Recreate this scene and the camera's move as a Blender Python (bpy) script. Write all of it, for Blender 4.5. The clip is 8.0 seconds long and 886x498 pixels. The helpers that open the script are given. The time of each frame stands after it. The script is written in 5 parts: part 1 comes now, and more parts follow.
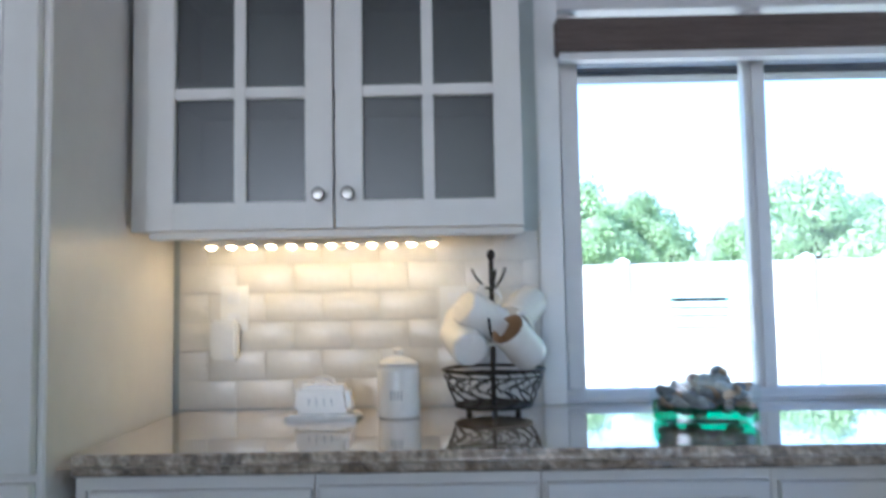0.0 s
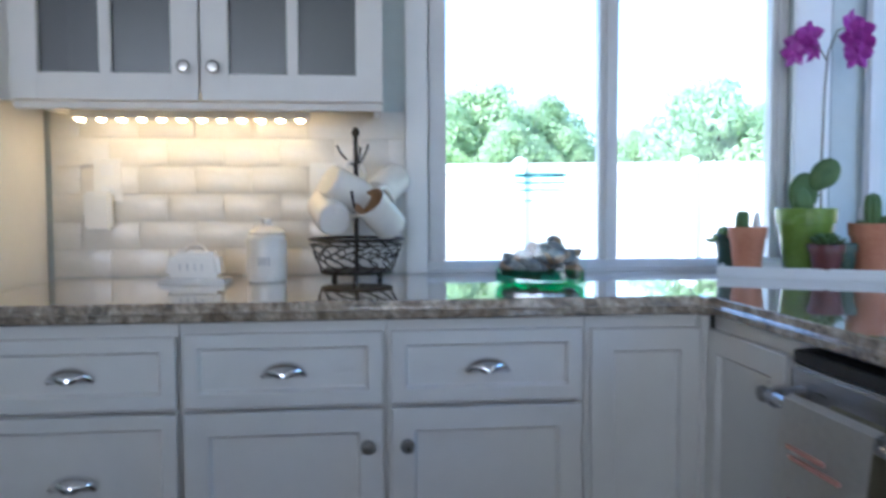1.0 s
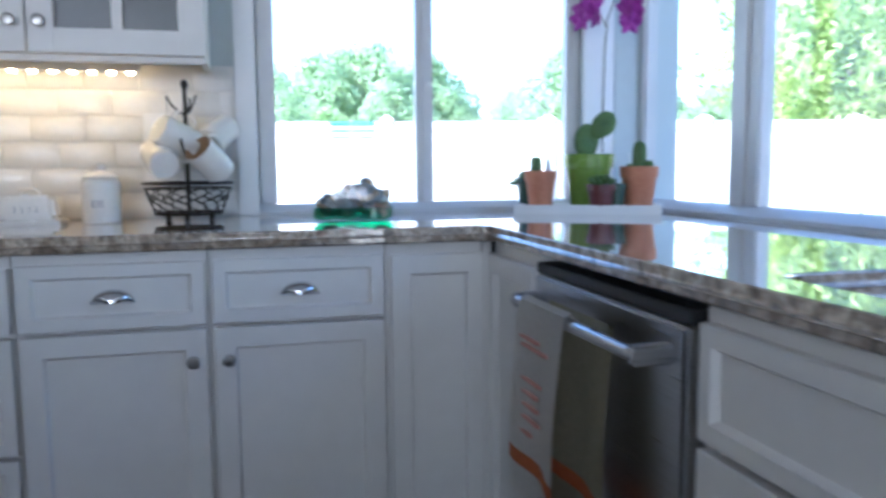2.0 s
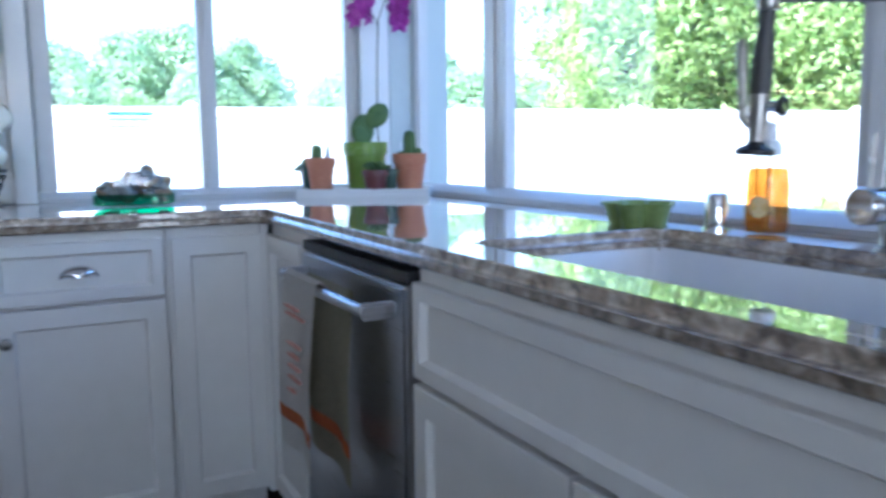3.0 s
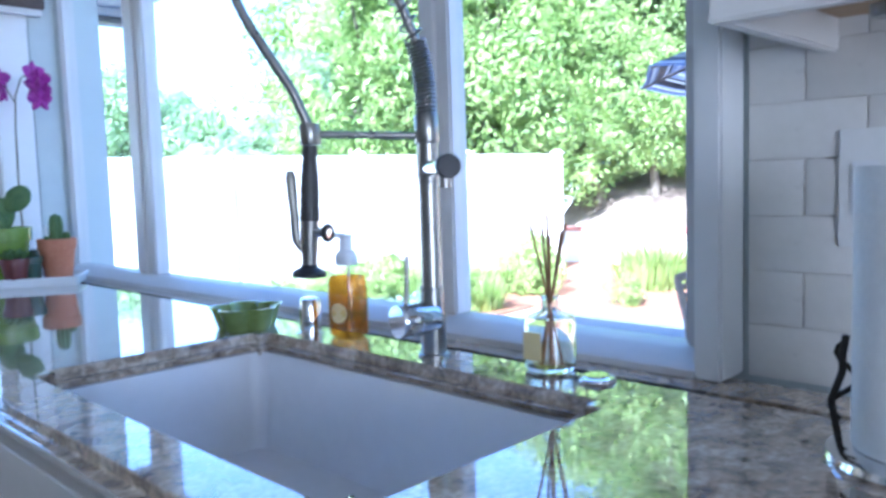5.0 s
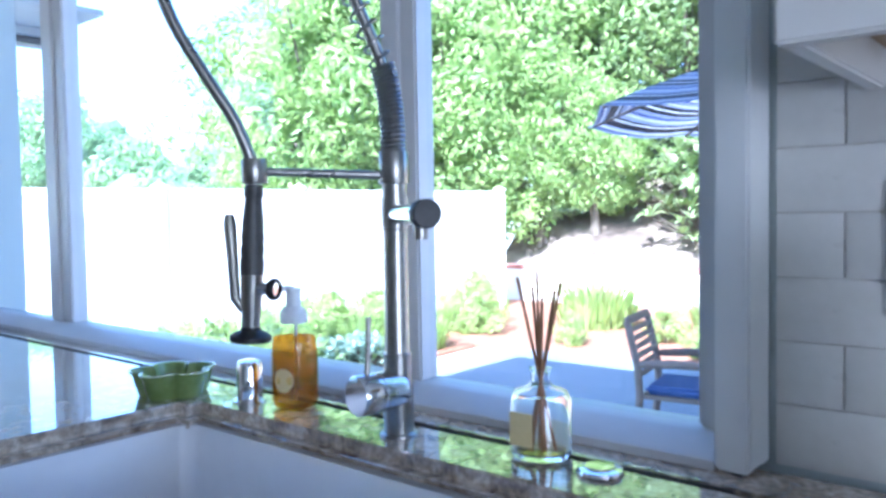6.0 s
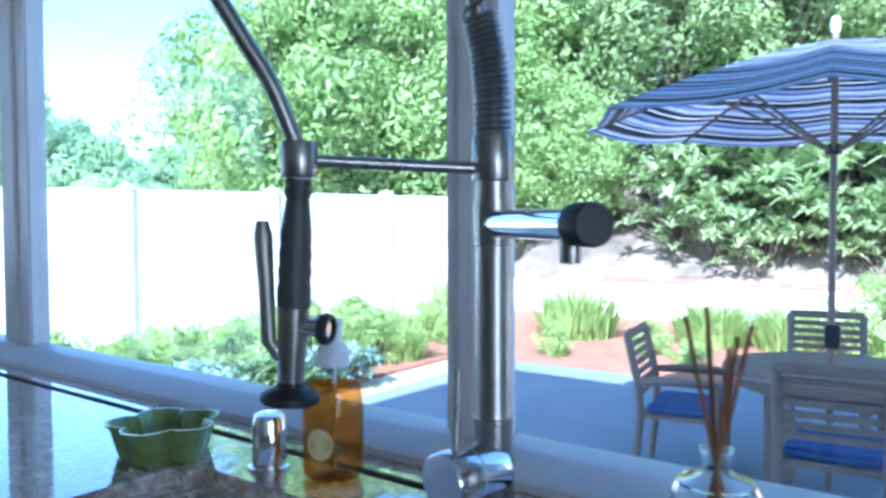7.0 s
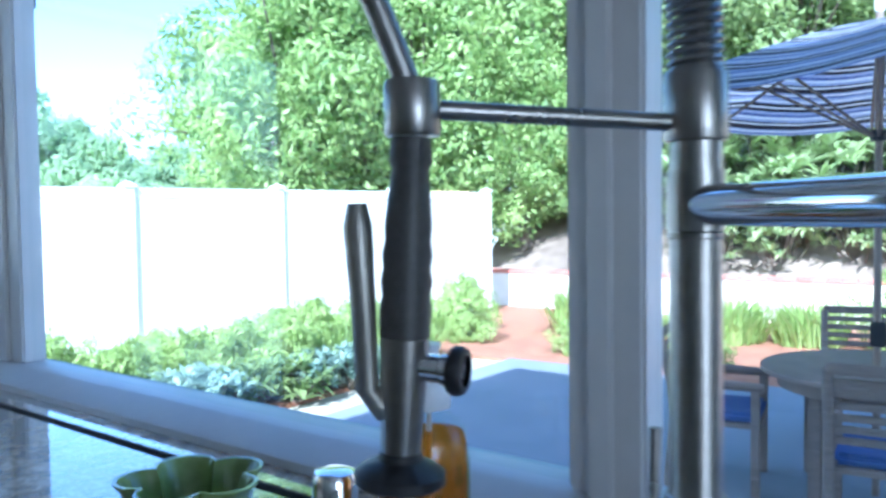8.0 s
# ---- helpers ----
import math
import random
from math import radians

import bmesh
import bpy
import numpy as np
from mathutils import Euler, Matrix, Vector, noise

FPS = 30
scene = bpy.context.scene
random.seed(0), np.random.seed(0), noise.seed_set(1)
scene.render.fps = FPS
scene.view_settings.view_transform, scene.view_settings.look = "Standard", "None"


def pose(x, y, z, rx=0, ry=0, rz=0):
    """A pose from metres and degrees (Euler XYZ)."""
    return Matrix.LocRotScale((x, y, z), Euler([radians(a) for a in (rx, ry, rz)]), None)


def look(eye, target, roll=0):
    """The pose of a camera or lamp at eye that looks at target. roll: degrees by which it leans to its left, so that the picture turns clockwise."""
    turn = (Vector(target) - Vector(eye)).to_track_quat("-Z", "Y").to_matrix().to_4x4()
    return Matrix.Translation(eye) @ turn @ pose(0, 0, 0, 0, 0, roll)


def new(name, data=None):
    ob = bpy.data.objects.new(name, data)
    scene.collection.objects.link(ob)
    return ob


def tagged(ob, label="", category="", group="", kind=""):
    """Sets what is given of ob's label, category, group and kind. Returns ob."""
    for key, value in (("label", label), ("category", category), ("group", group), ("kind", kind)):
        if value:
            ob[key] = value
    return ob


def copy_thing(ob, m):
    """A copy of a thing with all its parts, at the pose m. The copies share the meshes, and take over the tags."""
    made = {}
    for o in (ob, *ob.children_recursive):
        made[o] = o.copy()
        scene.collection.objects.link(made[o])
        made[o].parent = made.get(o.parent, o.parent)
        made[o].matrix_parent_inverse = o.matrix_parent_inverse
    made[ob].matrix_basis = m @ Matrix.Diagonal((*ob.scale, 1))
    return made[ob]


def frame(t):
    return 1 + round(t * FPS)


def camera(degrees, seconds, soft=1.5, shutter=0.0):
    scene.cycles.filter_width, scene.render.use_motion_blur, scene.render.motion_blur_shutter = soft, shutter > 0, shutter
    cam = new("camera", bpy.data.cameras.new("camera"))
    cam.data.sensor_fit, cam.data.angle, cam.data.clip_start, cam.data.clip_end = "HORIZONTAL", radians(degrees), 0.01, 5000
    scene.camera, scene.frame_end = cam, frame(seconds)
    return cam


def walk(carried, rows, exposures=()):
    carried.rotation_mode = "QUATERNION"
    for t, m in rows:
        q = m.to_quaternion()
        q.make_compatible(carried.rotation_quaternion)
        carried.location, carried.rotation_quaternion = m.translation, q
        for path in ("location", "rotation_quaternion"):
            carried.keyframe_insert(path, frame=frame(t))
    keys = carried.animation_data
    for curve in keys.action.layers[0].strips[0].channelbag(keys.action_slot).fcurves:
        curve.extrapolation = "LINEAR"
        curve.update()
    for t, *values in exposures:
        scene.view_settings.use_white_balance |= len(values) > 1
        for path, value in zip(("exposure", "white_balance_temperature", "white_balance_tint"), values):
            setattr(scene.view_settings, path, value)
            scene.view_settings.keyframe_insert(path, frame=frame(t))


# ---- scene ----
# brightness of sky, sun and lamps
SKY, SUN = 0.15, 4.5
SUN_WAY = Vector((0.73, 0.25, -0.67))
ROOM_WATTS, LED_GLOW = 18, 12.0
# window openings: right end of the north window, ends of the east one, their top
WA1, WB0, WB1, WTOP = 1.365, -0.40, 2.04, 2.02
EXPOSURES = ((0.0, 2.32, 5100, 14), (2.4, 2.48, 4950, 16), (4.2, 2.62, 4700, 16), (5.2, 2.56, 4700, 17), (6.4, 2.42, 4650, 16), (7.0, 1.95, 4500, 11), (8.0, 1.88, 4580, 9))
cam = camera(59.0, 8.0, 3.0, 0.45)
PATH = [
    (0, (-0.034, -0.026, 1.19), (-0.056, 1.968, 1.332), -1.0),
    (0.5, (0.022, -0.081, 1.146), (0.093, 1.918, 1.154), -0.6),
    (1, (0.08, -0.175, 1.118), (0.282, 1.811, 1.008), -0.2),
    (1.2, (0.12, -0.222, 1.098), (0.353, 1.763, 0.963), -0.3),
    (2.5, (0.235, -0.61, 1.072), (0.947, 1.253, 0.826), -0.4),
    (3, (0.264, -0.715, 1.078), (1.172, 1.048, 0.828), -0.6),
    (3.5, (0.328, -0.808, 1.095), (1.4, 0.862, 0.851), -1.0),
    (4, (0.383, -0.87, 1.123), (1.606, 0.697, 0.904), -1.3),
    (4.5, (0.435, -0.896, 1.168), (1.782, 0.571, 0.974), -1.7),
    (5, (0.487, -0.918, 1.216), (1.904, 0.483, 1.042), -1.8),
    (5.2, (0.503, -0.905, 1.224), (1.944, 0.472, 1.077), -1.8),
    (6.5, (0.674, -0.597, 1.237), (2.236, 0.65, 1.163), -0.4),
    (7, (0.744, -0.433, 1.24), (2.324, 0.791, 1.165), -0.2),
    (7.5, (0.803, -0.317, 1.239), (2.385, 0.903, 1.155), -0.4),
    (8, (0.88, -0.179, 1.231), (2.457, 1.047, 1.148), -0.8),
]
walk(cam, [(t, look(eye, target, roll)) for t, eye, target, roll in PATH], EXPOSURES)

# ---- light ----
world = bpy.data.worlds.new("sky")
scene.world = world
world.use_nodes = True
wn = world.node_tree.nodes
sky = wn.new("ShaderNodeTexSky")
sky.sky_type, sky.sun_disc = "NISHITA", False
sky.sun_elevation, sky.sun_rotation = radians(41), radians(-109)
world.node_tree.links.new(sky.outputs[0], wn["Background"].inputs[0])
wn["Background"].inputs[1].default_value = SKY

sun = new("sun", bpy.data.lights.new("sun", "SUN"))
sun.data.energy, sun.data.angle, sun.data.color = SUN, radians(0.6), (1.0, 0.95, 0.86)
sun.matrix_world = look((0, 0, 20), Vector((0, 0, 20)) + SUN_WAY)


def window_light(name, m, sx, sy, watts, colour):
    lamp = new(name, bpy.data.lights.new(name, "AREA"))
    lamp.data.shape, lamp.data.size, lamp.data.size_y = "RECTANGLE", sx, sy
    lamp.data.energy, lamp.data.color = watts, colour
    lamp.matrix_world = m
    return lamp


# daylight of the glazed doors at the far end of the room
window_light("patio_door_daylight", look((-1.6, -4.9, 1.15), (0.2, 0, 1.1)), 1.7, 2.0, ROOM_WATTS, (1.0, 0.95, 0.90))


# ---- materials ----
def material(name):
    m = bpy.data.materials.new(name)
    m.use_nodes = True
    return m, m.node_tree.nodes, m.node_tree.links, m.node_tree.nodes["Principled BSDF"]


def ramp(nodes, stops):
    r = nodes.new("ShaderNodeValToRGB")
    e = r.color_ramp.elements
    while len(e) < len(stops):
        e.new(0.5)
    for k, (p, c) in zip(e, stops):
        k.position, k.color = p, (*c, 1)
    return r


def grain(name, a, b, rough=0.5, scale=20.0, detail=4.0, bump=0.0, metal=0.0, rough_var=0.1, stretch=(1, 1, 1), per_object=0.0, coat=0.0, fine=6.0):
    """A surface that varies between the colours a and b at two scales."""
    m, n, l, p = material(name)
    tc = n.new("ShaderNodeTexCoord")
    mp = n.new("ShaderNodeMapping")
    mp.inputs["Scale"].default_value = stretch
    l.new(tc.outputs["Object"], mp.inputs[0])
    n1 = n.new("ShaderNodeTexNoise")
    n1.inputs["Scale"].default_value, n1.inputs["Detail"].default_value = scale, detail
    n2 = n.new("ShaderNodeTexNoise")
    n2.inputs["Scale"].default_value, n2.inputs["Detail"].default_value = scale * fine, 3
    l.new(mp.outputs[0], n1.inputs[0])
    l.new(mp.outputs[0], n2.inputs[0])
    mix = n.new("ShaderNodeMath")
    mix.operation = "MULTIPLY_ADD"
    mix.inputs[1].default_value = 0.4
    l.new(n2.outputs[0], mix.inputs[0])
    half = n.new("ShaderNodeMath")
    half.operation = "MULTIPLY"
    half.inputs[1].default_value = 0.6
    l.new(n1.outputs[0], half.inputs[0])
    l.new(half.outputs[0], mix.inputs[2])
    r = ramp(n, [(0.32, a), (0.68, b)])
    l.new(mix.outputs[0], r.inputs[0])
    out = r.outputs[0]
    if per_object:
        info = n.new("ShaderNodeObjectInfo")
        hs = n.new("ShaderNodeHueSaturation")
        mr = n.new("ShaderNodeMapRange")
        mr.inputs[3].default_value, mr.inputs[4].default_value = 1 - per_object, 1 + per_object
        l.new(info.outputs["Random"], mr.inputs[0])
        l.new(mr.outputs[0], hs.inputs["Value"])
        l.new(out, hs.inputs["Color"])
        out = hs.outputs[0]
    l.new(out, p.inputs["Base Color"])
    rr = n.new("ShaderNodeMapRange")
    rr.inputs[3].default_value, rr.inputs[4].default_value = max(0.02, rough - rough_var), min(1, rough + rough_var)
    l.new(n1.outputs[0], rr.inputs[0])
    l.new(rr.outputs[0], p.inputs["Roughness"])
    p.inputs["Metallic"].default_value = metal
    p.inputs["Coat Weight"].default_value = coat
    if bump:
        b_ = n.new("ShaderNodeBump")
        b_.inputs["Strength"].default_value, b_.inputs["Distance"].default_value = bump, 0.004
        l.new(mix.outputs[0], b_.inputs["Height"])
        l.new(b_.outputs[0], p.inputs["Normal"])
    return m


def glass(name, colour=(1, 1, 1), rough=0.0, ior=1.45):
    m, n, l, p = material(name)
    p.inputs["Base Color"].default_value = (*colour, 1)
    p.inputs["Transmission Weight"].default_value, p.inputs["Roughness"].default_value, p.inputs["IOR"].default_value = 1, rough, ior
    return m


def pane_glass(name, tint, shine=0.035, rough=0.01):
    m, n, l, p = material(name)
    clear, gloss, mix = n.new("ShaderNodeBsdfTransparent"), n.new("ShaderNodeBsdfGlossy"), n.new("ShaderNodeMixShader")
    clear.inputs[0].default_value, gloss.inputs["Roughness"].default_value = (*tint, 1), rough
    mix.inputs[0].default_value = shine
    l.new(clear.outputs[0], mix.inputs[1])
    l.new(gloss.outputs[0], mix.inputs[2])
    l.new(mix.outputs[0], n["Material Output"].inputs[0])
    return m


def granite_stone():
    m, n, l, p = material("granite")
    tc = n.new("ShaderNodeTexCoord")
    big, mid, fine_, dark = [n.new("ShaderNodeTexNoise") for _ in range(4)]
    for k, s, d in ((big, 5, 6), (mid, 26, 8), (fine_, 120, 4), (dark, 38, 5)):
        k.inputs["Scale"].default_value, k.inputs["Detail"].default_value = s, d
        l.new(tc.outputs["Object"], k.inputs[0])
    big.inputs["Distortion"].default_value, mid.inputs["Distortion"].default_value = 1.2, 0.8
    c1 = ramp(n, [(0.30, (0.17, 0.11, 0.07)), (0.45, (0.40, 0.30, 0.20)), (0.55, (0.60, 0.50, 0.38)), (0.72, (0.31, 0.28, 0.26))])
    c2 = ramp(n, [(0.36, (0.11, 0.09, 0.075)), (0.47, (0.36, 0.28, 0.205)), (0.6, (0.68, 0.59, 0.47))])
    l.new(big.outputs[0], c1.inputs[0])
    l.new(mid.outputs[0], c2.inputs[0])
    a = n.new("ShaderNodeMixRGB")
    a.inputs[0].default_value = 0.6
    l.new(c1.outputs[0], a.inputs[1])
    l.new(c2.outputs[0], a.inputs[2])
    speck = ramp(n, [(0.33, (0.40, 0.40, 0.40)), (0.45, (1, 1, 1))])
    l.new(dark.outputs[0], speck.inputs[0])
    b = n.new("ShaderNodeMixRGB")
    b.blend_type, b.inputs[0].default_value = "MULTIPLY", 0.8
    l.new(a.outputs[0], b.inputs[1])
    l.new(speck.outputs[0], b.inputs[2])
    f = ramp(n, [(0.35, (0.72, 0.72, 0.72)), (0.65, (1.2, 1.2, 1.2))])
    l.new(fine_.outputs[0], f.inputs[0])
    c = n.new("ShaderNodeMixRGB")
    c.blend_type, c.inputs[0].default_value = "MULTIPLY", 1
    l.new(b.outputs[0], c.inputs[1])
    l.new(f.outputs[0], c.inputs[2])
    l.new(c.outputs[0], p.inputs["Base Color"])
    p.inputs["Roughness"].default_value, p.inputs["Coat Weight"].default_value, p.inputs["Coat Roughness"].default_value = 0.06, 1.0, 0.008
    p.inputs["IOR"].default_value = 1.6
    p.inputs["Coat IOR"].default_value = 1.7
    return m


def leaf_stuff(name, a, b, light=0.35, clump=1.6):
    m, n, l, p = material(name)
    geo = n.new("ShaderNodeNewGeometry")
    r = ramp(n, [(0.1, a), (0.9, b)])
    tc, patch = n.new("ShaderNodeTexCoord"), n.new("ShaderNodeTexNoise")
    patch.inputs["Scale"].default_value, patch.inputs["Detail"].default_value = clump, 3
    l.new(tc.outputs["Object"], patch.inputs[0])
    both = n.new("ShaderNodeMath")
    both.operation, both.inputs[1].default_value = "MULTIPLY_ADD", 0.45
    wide = n.new("ShaderNodeMapRange")
    wide.inputs[1].default_value, wide.inputs[2].default_value, wide.inputs[4].default_value = 0.3, 0.7, 0.55
    l.new(patch.outputs[0], wide.inputs[0])
    l.new(geo.outputs["Random Per Island"], both.inputs[0])
    l.new(wide.outputs[0], both.inputs[2])
    l.new(both.outputs[0], r.inputs[0])
    trans, mix = n.new("ShaderNodeBsdfTranslucent"), n.new("ShaderNodeMixShader")
    l.new(r.outputs[0], p.inputs["Base Color"])
    l.new(r.outputs[0], trans.inputs[0])
    p.inputs["Roughness"].default_value = 0.45
    mix.inputs[0].default_value = light
    l.new(p.outputs[0], mix.inputs[1])
    l.new(trans.outputs[0], mix.inputs[2])
    l.new(mix.outputs[0], n["Material Output"].inputs[0])
    return m


def plain(name, colour, rough=0.5, metal=0.0, glow=0.0):
    m, n, l, p = material(name)
    p.inputs["Base Color"].default_value, p.inputs["Roughness"].default_value, p.inputs["Metallic"].default_value = (*colour, 1), rough, metal
    if glow:
        p.inputs["Emission Color"].default_value, p.inputs["Emission Strength"].default_value = (*colour, 1), glow
    return m


PAINT = grain("cabinet_paint", (0.76, 0.74, 0.70), (0.82, 0.80, 0.76), 0.38, 3, rough_var=0.06)
TRIM = grain("trim_paint", (0.77, 0.77, 0.76), (0.82, 0.82, 0.81), 0.4, 4, rough_var=0.08)
WALLP = grain("wall_paint", (0.52, 0.57, 0.56), (0.56, 0.61, 0.60), 0.7, 30, bump=0.05)
VINYL = grain("window_vinyl", (0.60, 0.59, 0.58), (0.66, 0.65, 0.64), 0.35, 6)
CEIL = grain("ceiling_paint", (0.76, 0.76, 0.75), (0.80, 0.80, 0.79), 0.8, 25, bump=0.1)
GRANITE = granite_stone()
TILE = grain("glazed_tile", (0.66, 0.645, 0.60), (0.74, 0.72, 0.68), 0.28, 9, rough_var=0.04, per_object=0.04, coat=0.12)
GROUT = grain("grout", (0.66, 0.64, 0.59), (0.73, 0.71, 0.66), 0.9, 60, bump=0.2)
FLOOR = grain("dark_wood_floor", (0.05, 0.032, 0.022), (0.11, 0.07, 0.045), 0.35, 6, stretch=(1, 8, 1), per_object=0.15)
WOODTAN = grain("birch_ply", (0.42, 0.29, 0.16), (0.52, 0.37, 0.22), 0.55, 6, stretch=(1, 9, 1))
VALANCE = grain("valance_wood", (0.06, 0.042, 0.035), (0.12, 0.085, 0.07), 0.55, 5, stretch=(1, 1, 14))
STEEL = grain("brushed_steel", (0.42, 0.42, 0.43), (0.52, 0.52, 0.53), 0.3, 8, metal=1, stretch=(1, 1, 40), rough_var=0.08)
LEVER = grain("satin_lever_steel", (0.26, 0.25, 0.22), (0.36, 0.34, 0.30), 0.38, 20, metal=0.8, rough_var=0.06)
NICKEL = grain("brushed_nickel", (0.27, 0.26, 0.24), (0.37, 0.355, 0.33), 0.30, 20, metal=1, rough_var=0.08)
CHROME = grain("chrome", (0.72, 0.72, 0.73), (0.80, 0.80, 0.81), 0.08, 12, metal=1, rough_var=0.04)
BLACK = grain("black_rubber", (0.012, 0.012, 0.013), (0.028, 0.028, 0.03), 0.5, 30)
CAULK = grain("joint_caulk", (0.035, 0.033, 0.03), (0.07, 0.065, 0.06), 0.7, 40)
PORCELAIN = grain("sink_porcelain", (0.78, 0.78, 0.79), (0.83, 0.83, 0.84), 0.16, 6, rough_var=0.05)
CERAMIC = grain("cream_ceramic", (0.80, 0.77, 0.71), (0.87, 0.84, 0.78), 0.25, 14, rough_var=0.08)
MUGIN = grain("mug_inside_brown", (0.35, 0.21, 0.11), (0.45, 0.28, 0.15), 0.3, 20)
IRON = grain("black_wrought_iron", (0.02, 0.018, 0.016), (0.05, 0.045, 0.04), 0.5, 60, bump=0.3, metal=0.6)
PANE = pane_glass("window_glass", (0.97, 0.985, 0.98))
CABPANE = pane_glass("cabinet_glass", (0.50, 0.52, 0.52), 0.09, 0.35)
JARGLASS = pane_glass("jar_glass", (0.95, 0.985, 0.975), 0.05)
JARGREEN = pane_glass("jar_green_glass", (0.16, 0.58, 0.38), 0.08)
JARRIM = pane_glass("jar_rim_glass", (0.58, 0.87, 0.89), 0.08)
SOAPPANE, sn, sl, _ = material("amber_liquid")
clear_, cloudy, blend = sn.new("ShaderNodeBsdfTransparent"), sn.new("ShaderNodeBsdfTranslucent"), sn.new("ShaderNodeMixShader")
clear_.inputs[0].default_value, cloudy.inputs[0].default_value, blend.inputs[0].default_value = (0.93, 0.56, 0.16, 1), (0.72, 0.32, 0.05, 1), 0.2
sl.new(clear_.outputs[0], blend.inputs[1])
sl.new(cloudy.outputs[0], blend.inputs[2])
sl.new(blend.outputs[0], sn["Material Output"].inputs[0])
STONEB = grain("pale_shell", (0.28, 0.28, 0.28), (0.52, 0.50, 0.47), 0.5, 18, per_object=0.15, bump=0.3)
STONEC = grain("brown_stone", (0.26, 0.17, 0.11), (0.42, 0.30, 0.20), 0.55, 18, per_object=0.25, bump=0.3)
CLEAR = glass("clear_glass", (0.97, 0.99, 0.98))
AMBER = pane_glass("pale_oil", (0.97, 0.92, 0.78), 0.03)
TERRA = grain("terracotta", (0.45, 0.17, 0.09), (0.56, 0.25, 0.14), 0.8, 22, bump=0.2)
GREENPOT = grain("green_glaze_pot", (0.13, 0.22, 0.03), (0.22, 0.33, 0.06), 0.25, 16)
DARKGREENPOT = grain("dark_green_pot", (0.02, 0.05, 0.035), (0.05, 0.09, 0.06), 0.35, 18)
REDPOT = grain("dark_red_pot", (0.10, 0.025, 0.025), (0.16, 0.05, 0.045), 0.4, 18)
DISHGREEN = grain("dish_green_glaze", (0.15, 0.22, 0.055), (0.28, 0.36, 0.12), 0.2, 10, coat=0.4)
CACTUS = grain("cactus_skin", (0.05, 0.11, 0.03), (0.12, 0.20, 0.06), 0.6, 40, bump=0.3)
ORCHID = grain("orchid_petal", (0.26, 0.02, 0.26), (0.45, 0.06, 0.42), 0.5, 40)
STEM = grain("stem", (0.10, 0.10, 0.04), (0.16, 0.15, 0.06), 0.6, 30)
SOIL = grain("potting_soil", (0.03, 0.02, 0.015), (0.08, 0.06, 0.04), 0.9, 80, bump=0.6)
WHITEPLASTIC = grain("white_plastic", (0.74, 0.74, 0.72), (0.79, 0.79, 0.77), 0.35, 12)
FROST = grain("frosted_pump", (0.72, 0.73, 0.74), (0.80, 0.81, 0.82), 0.3, 10)
PAPER = grain("paper_towel", (0.76, 0.76, 0.75), (0.82, 0.82, 0.81), 0.95, 150, bump=0.5)
REED = grain("reed", (0.22, 0.10, 0.04), (0.32, 0.16, 0.07), 0.7, 60)
LABEL = pane_glass("soap_label", (0.95, 0.84, 0.60), 0.05, 0.2)
GRIP = grain("grip_rubber", (0.035, 0.034, 0.032), (0.07, 0.067, 0.062), 0.45, 30)
CLOTHSHADE = grain("tea_towel_shaded_fold", (0.34, 0.32, 0.22), (0.46, 0.43, 0.31), 0.95, 90, bump=0.4)
LABELGREEN = pane_glass("label_leaves", (0.66, 0.66, 0.30), 0.05, 0.2)
LABELCREAM = grain("label_badge", (0.72, 0.58, 0.26), (0.80, 0.66, 0.34), 0.5, 30)
CLOTH = grain("tea_towel_cotton", (0.78, 0.75, 0.69), (0.87, 0.84, 0.78), 0.95, 90, bump=0.5)
CLOTHRED = grain("tea_towel_orange", (0.55, 0.15, 0.05), (0.66, 0.24, 0.10), 0.95, 90, bump=0.5)
CLOTHPINK = grain("tea_towel_print", (0.62, 0.30, 0.24), (0.72, 0.42, 0.35), 0.95, 90, bump=0.4)
STONEA = grain("sea_stone", (0.10, 0.115, 0.13), (0.30, 0.31, 0.32), 0.5, 25, per_object=0.5, bump=0.3)
LED = plain("led_chip", (1.0, 0.68, 0.29), 0.5, 0, LED_GLOW)
PRINT = plain("print_grey", (0.25, 0.25, 0.27), 0.6)

CONCRETE = grain("patio_concrete", (0.17, 0.19, 0.22), (0.24, 0.26, 0.29), 0.9, 1.3, 8, bump=0.3, fine=30)
LAWN = grain("lawn_soil", (0.40, 0.37, 0.28), (0.52, 0.48, 0.38), 0.95, 0.8, 8, bump=0.5, fine=25)
MULCH = grain("bark_mulch", (0.22, 0.09, 0.05), (0.42, 0.20, 0.11), 0.95, 6, 8, bump=1.0)
FENCEW = grain("fence_vinyl", (0.78, 0.77, 0.74), (0.83, 0.82, 0.79), 0.5, 3)
STUCCO = grain("garden_wall_stucco", (0.66, 0.60, 0.50), (0.76, 0.70, 0.60), 0.9, 5, bump=0.4)
BRICKRED = grain("cap_brick", (0.42, 0.14, 0.10), (0.56, 0.24, 0.18), 0.85, 14, bump=0.3, per_object=0.15)
HILL = grain("hillside_soil", (0.10, 0.07, 0.05), (0.36, 0.28, 0.21), 0.95, 0.7, 8, bump=1.0)
BARK = grain("bark", (0.09, 0.07, 0.05), (0.20, 0.16, 0.12), 0.95, 6, bump=0.8)
LEAFA = leaf_stuff("leaf_bright", (0.13, 0.23, 0.05), (0.56, 0.68, 0.24), 0.5)
LEAFB = leaf_stuff("leaf_deep", (0.11, 0.18, 0.05), (0.49, 0.58, 0.23), 0.5)
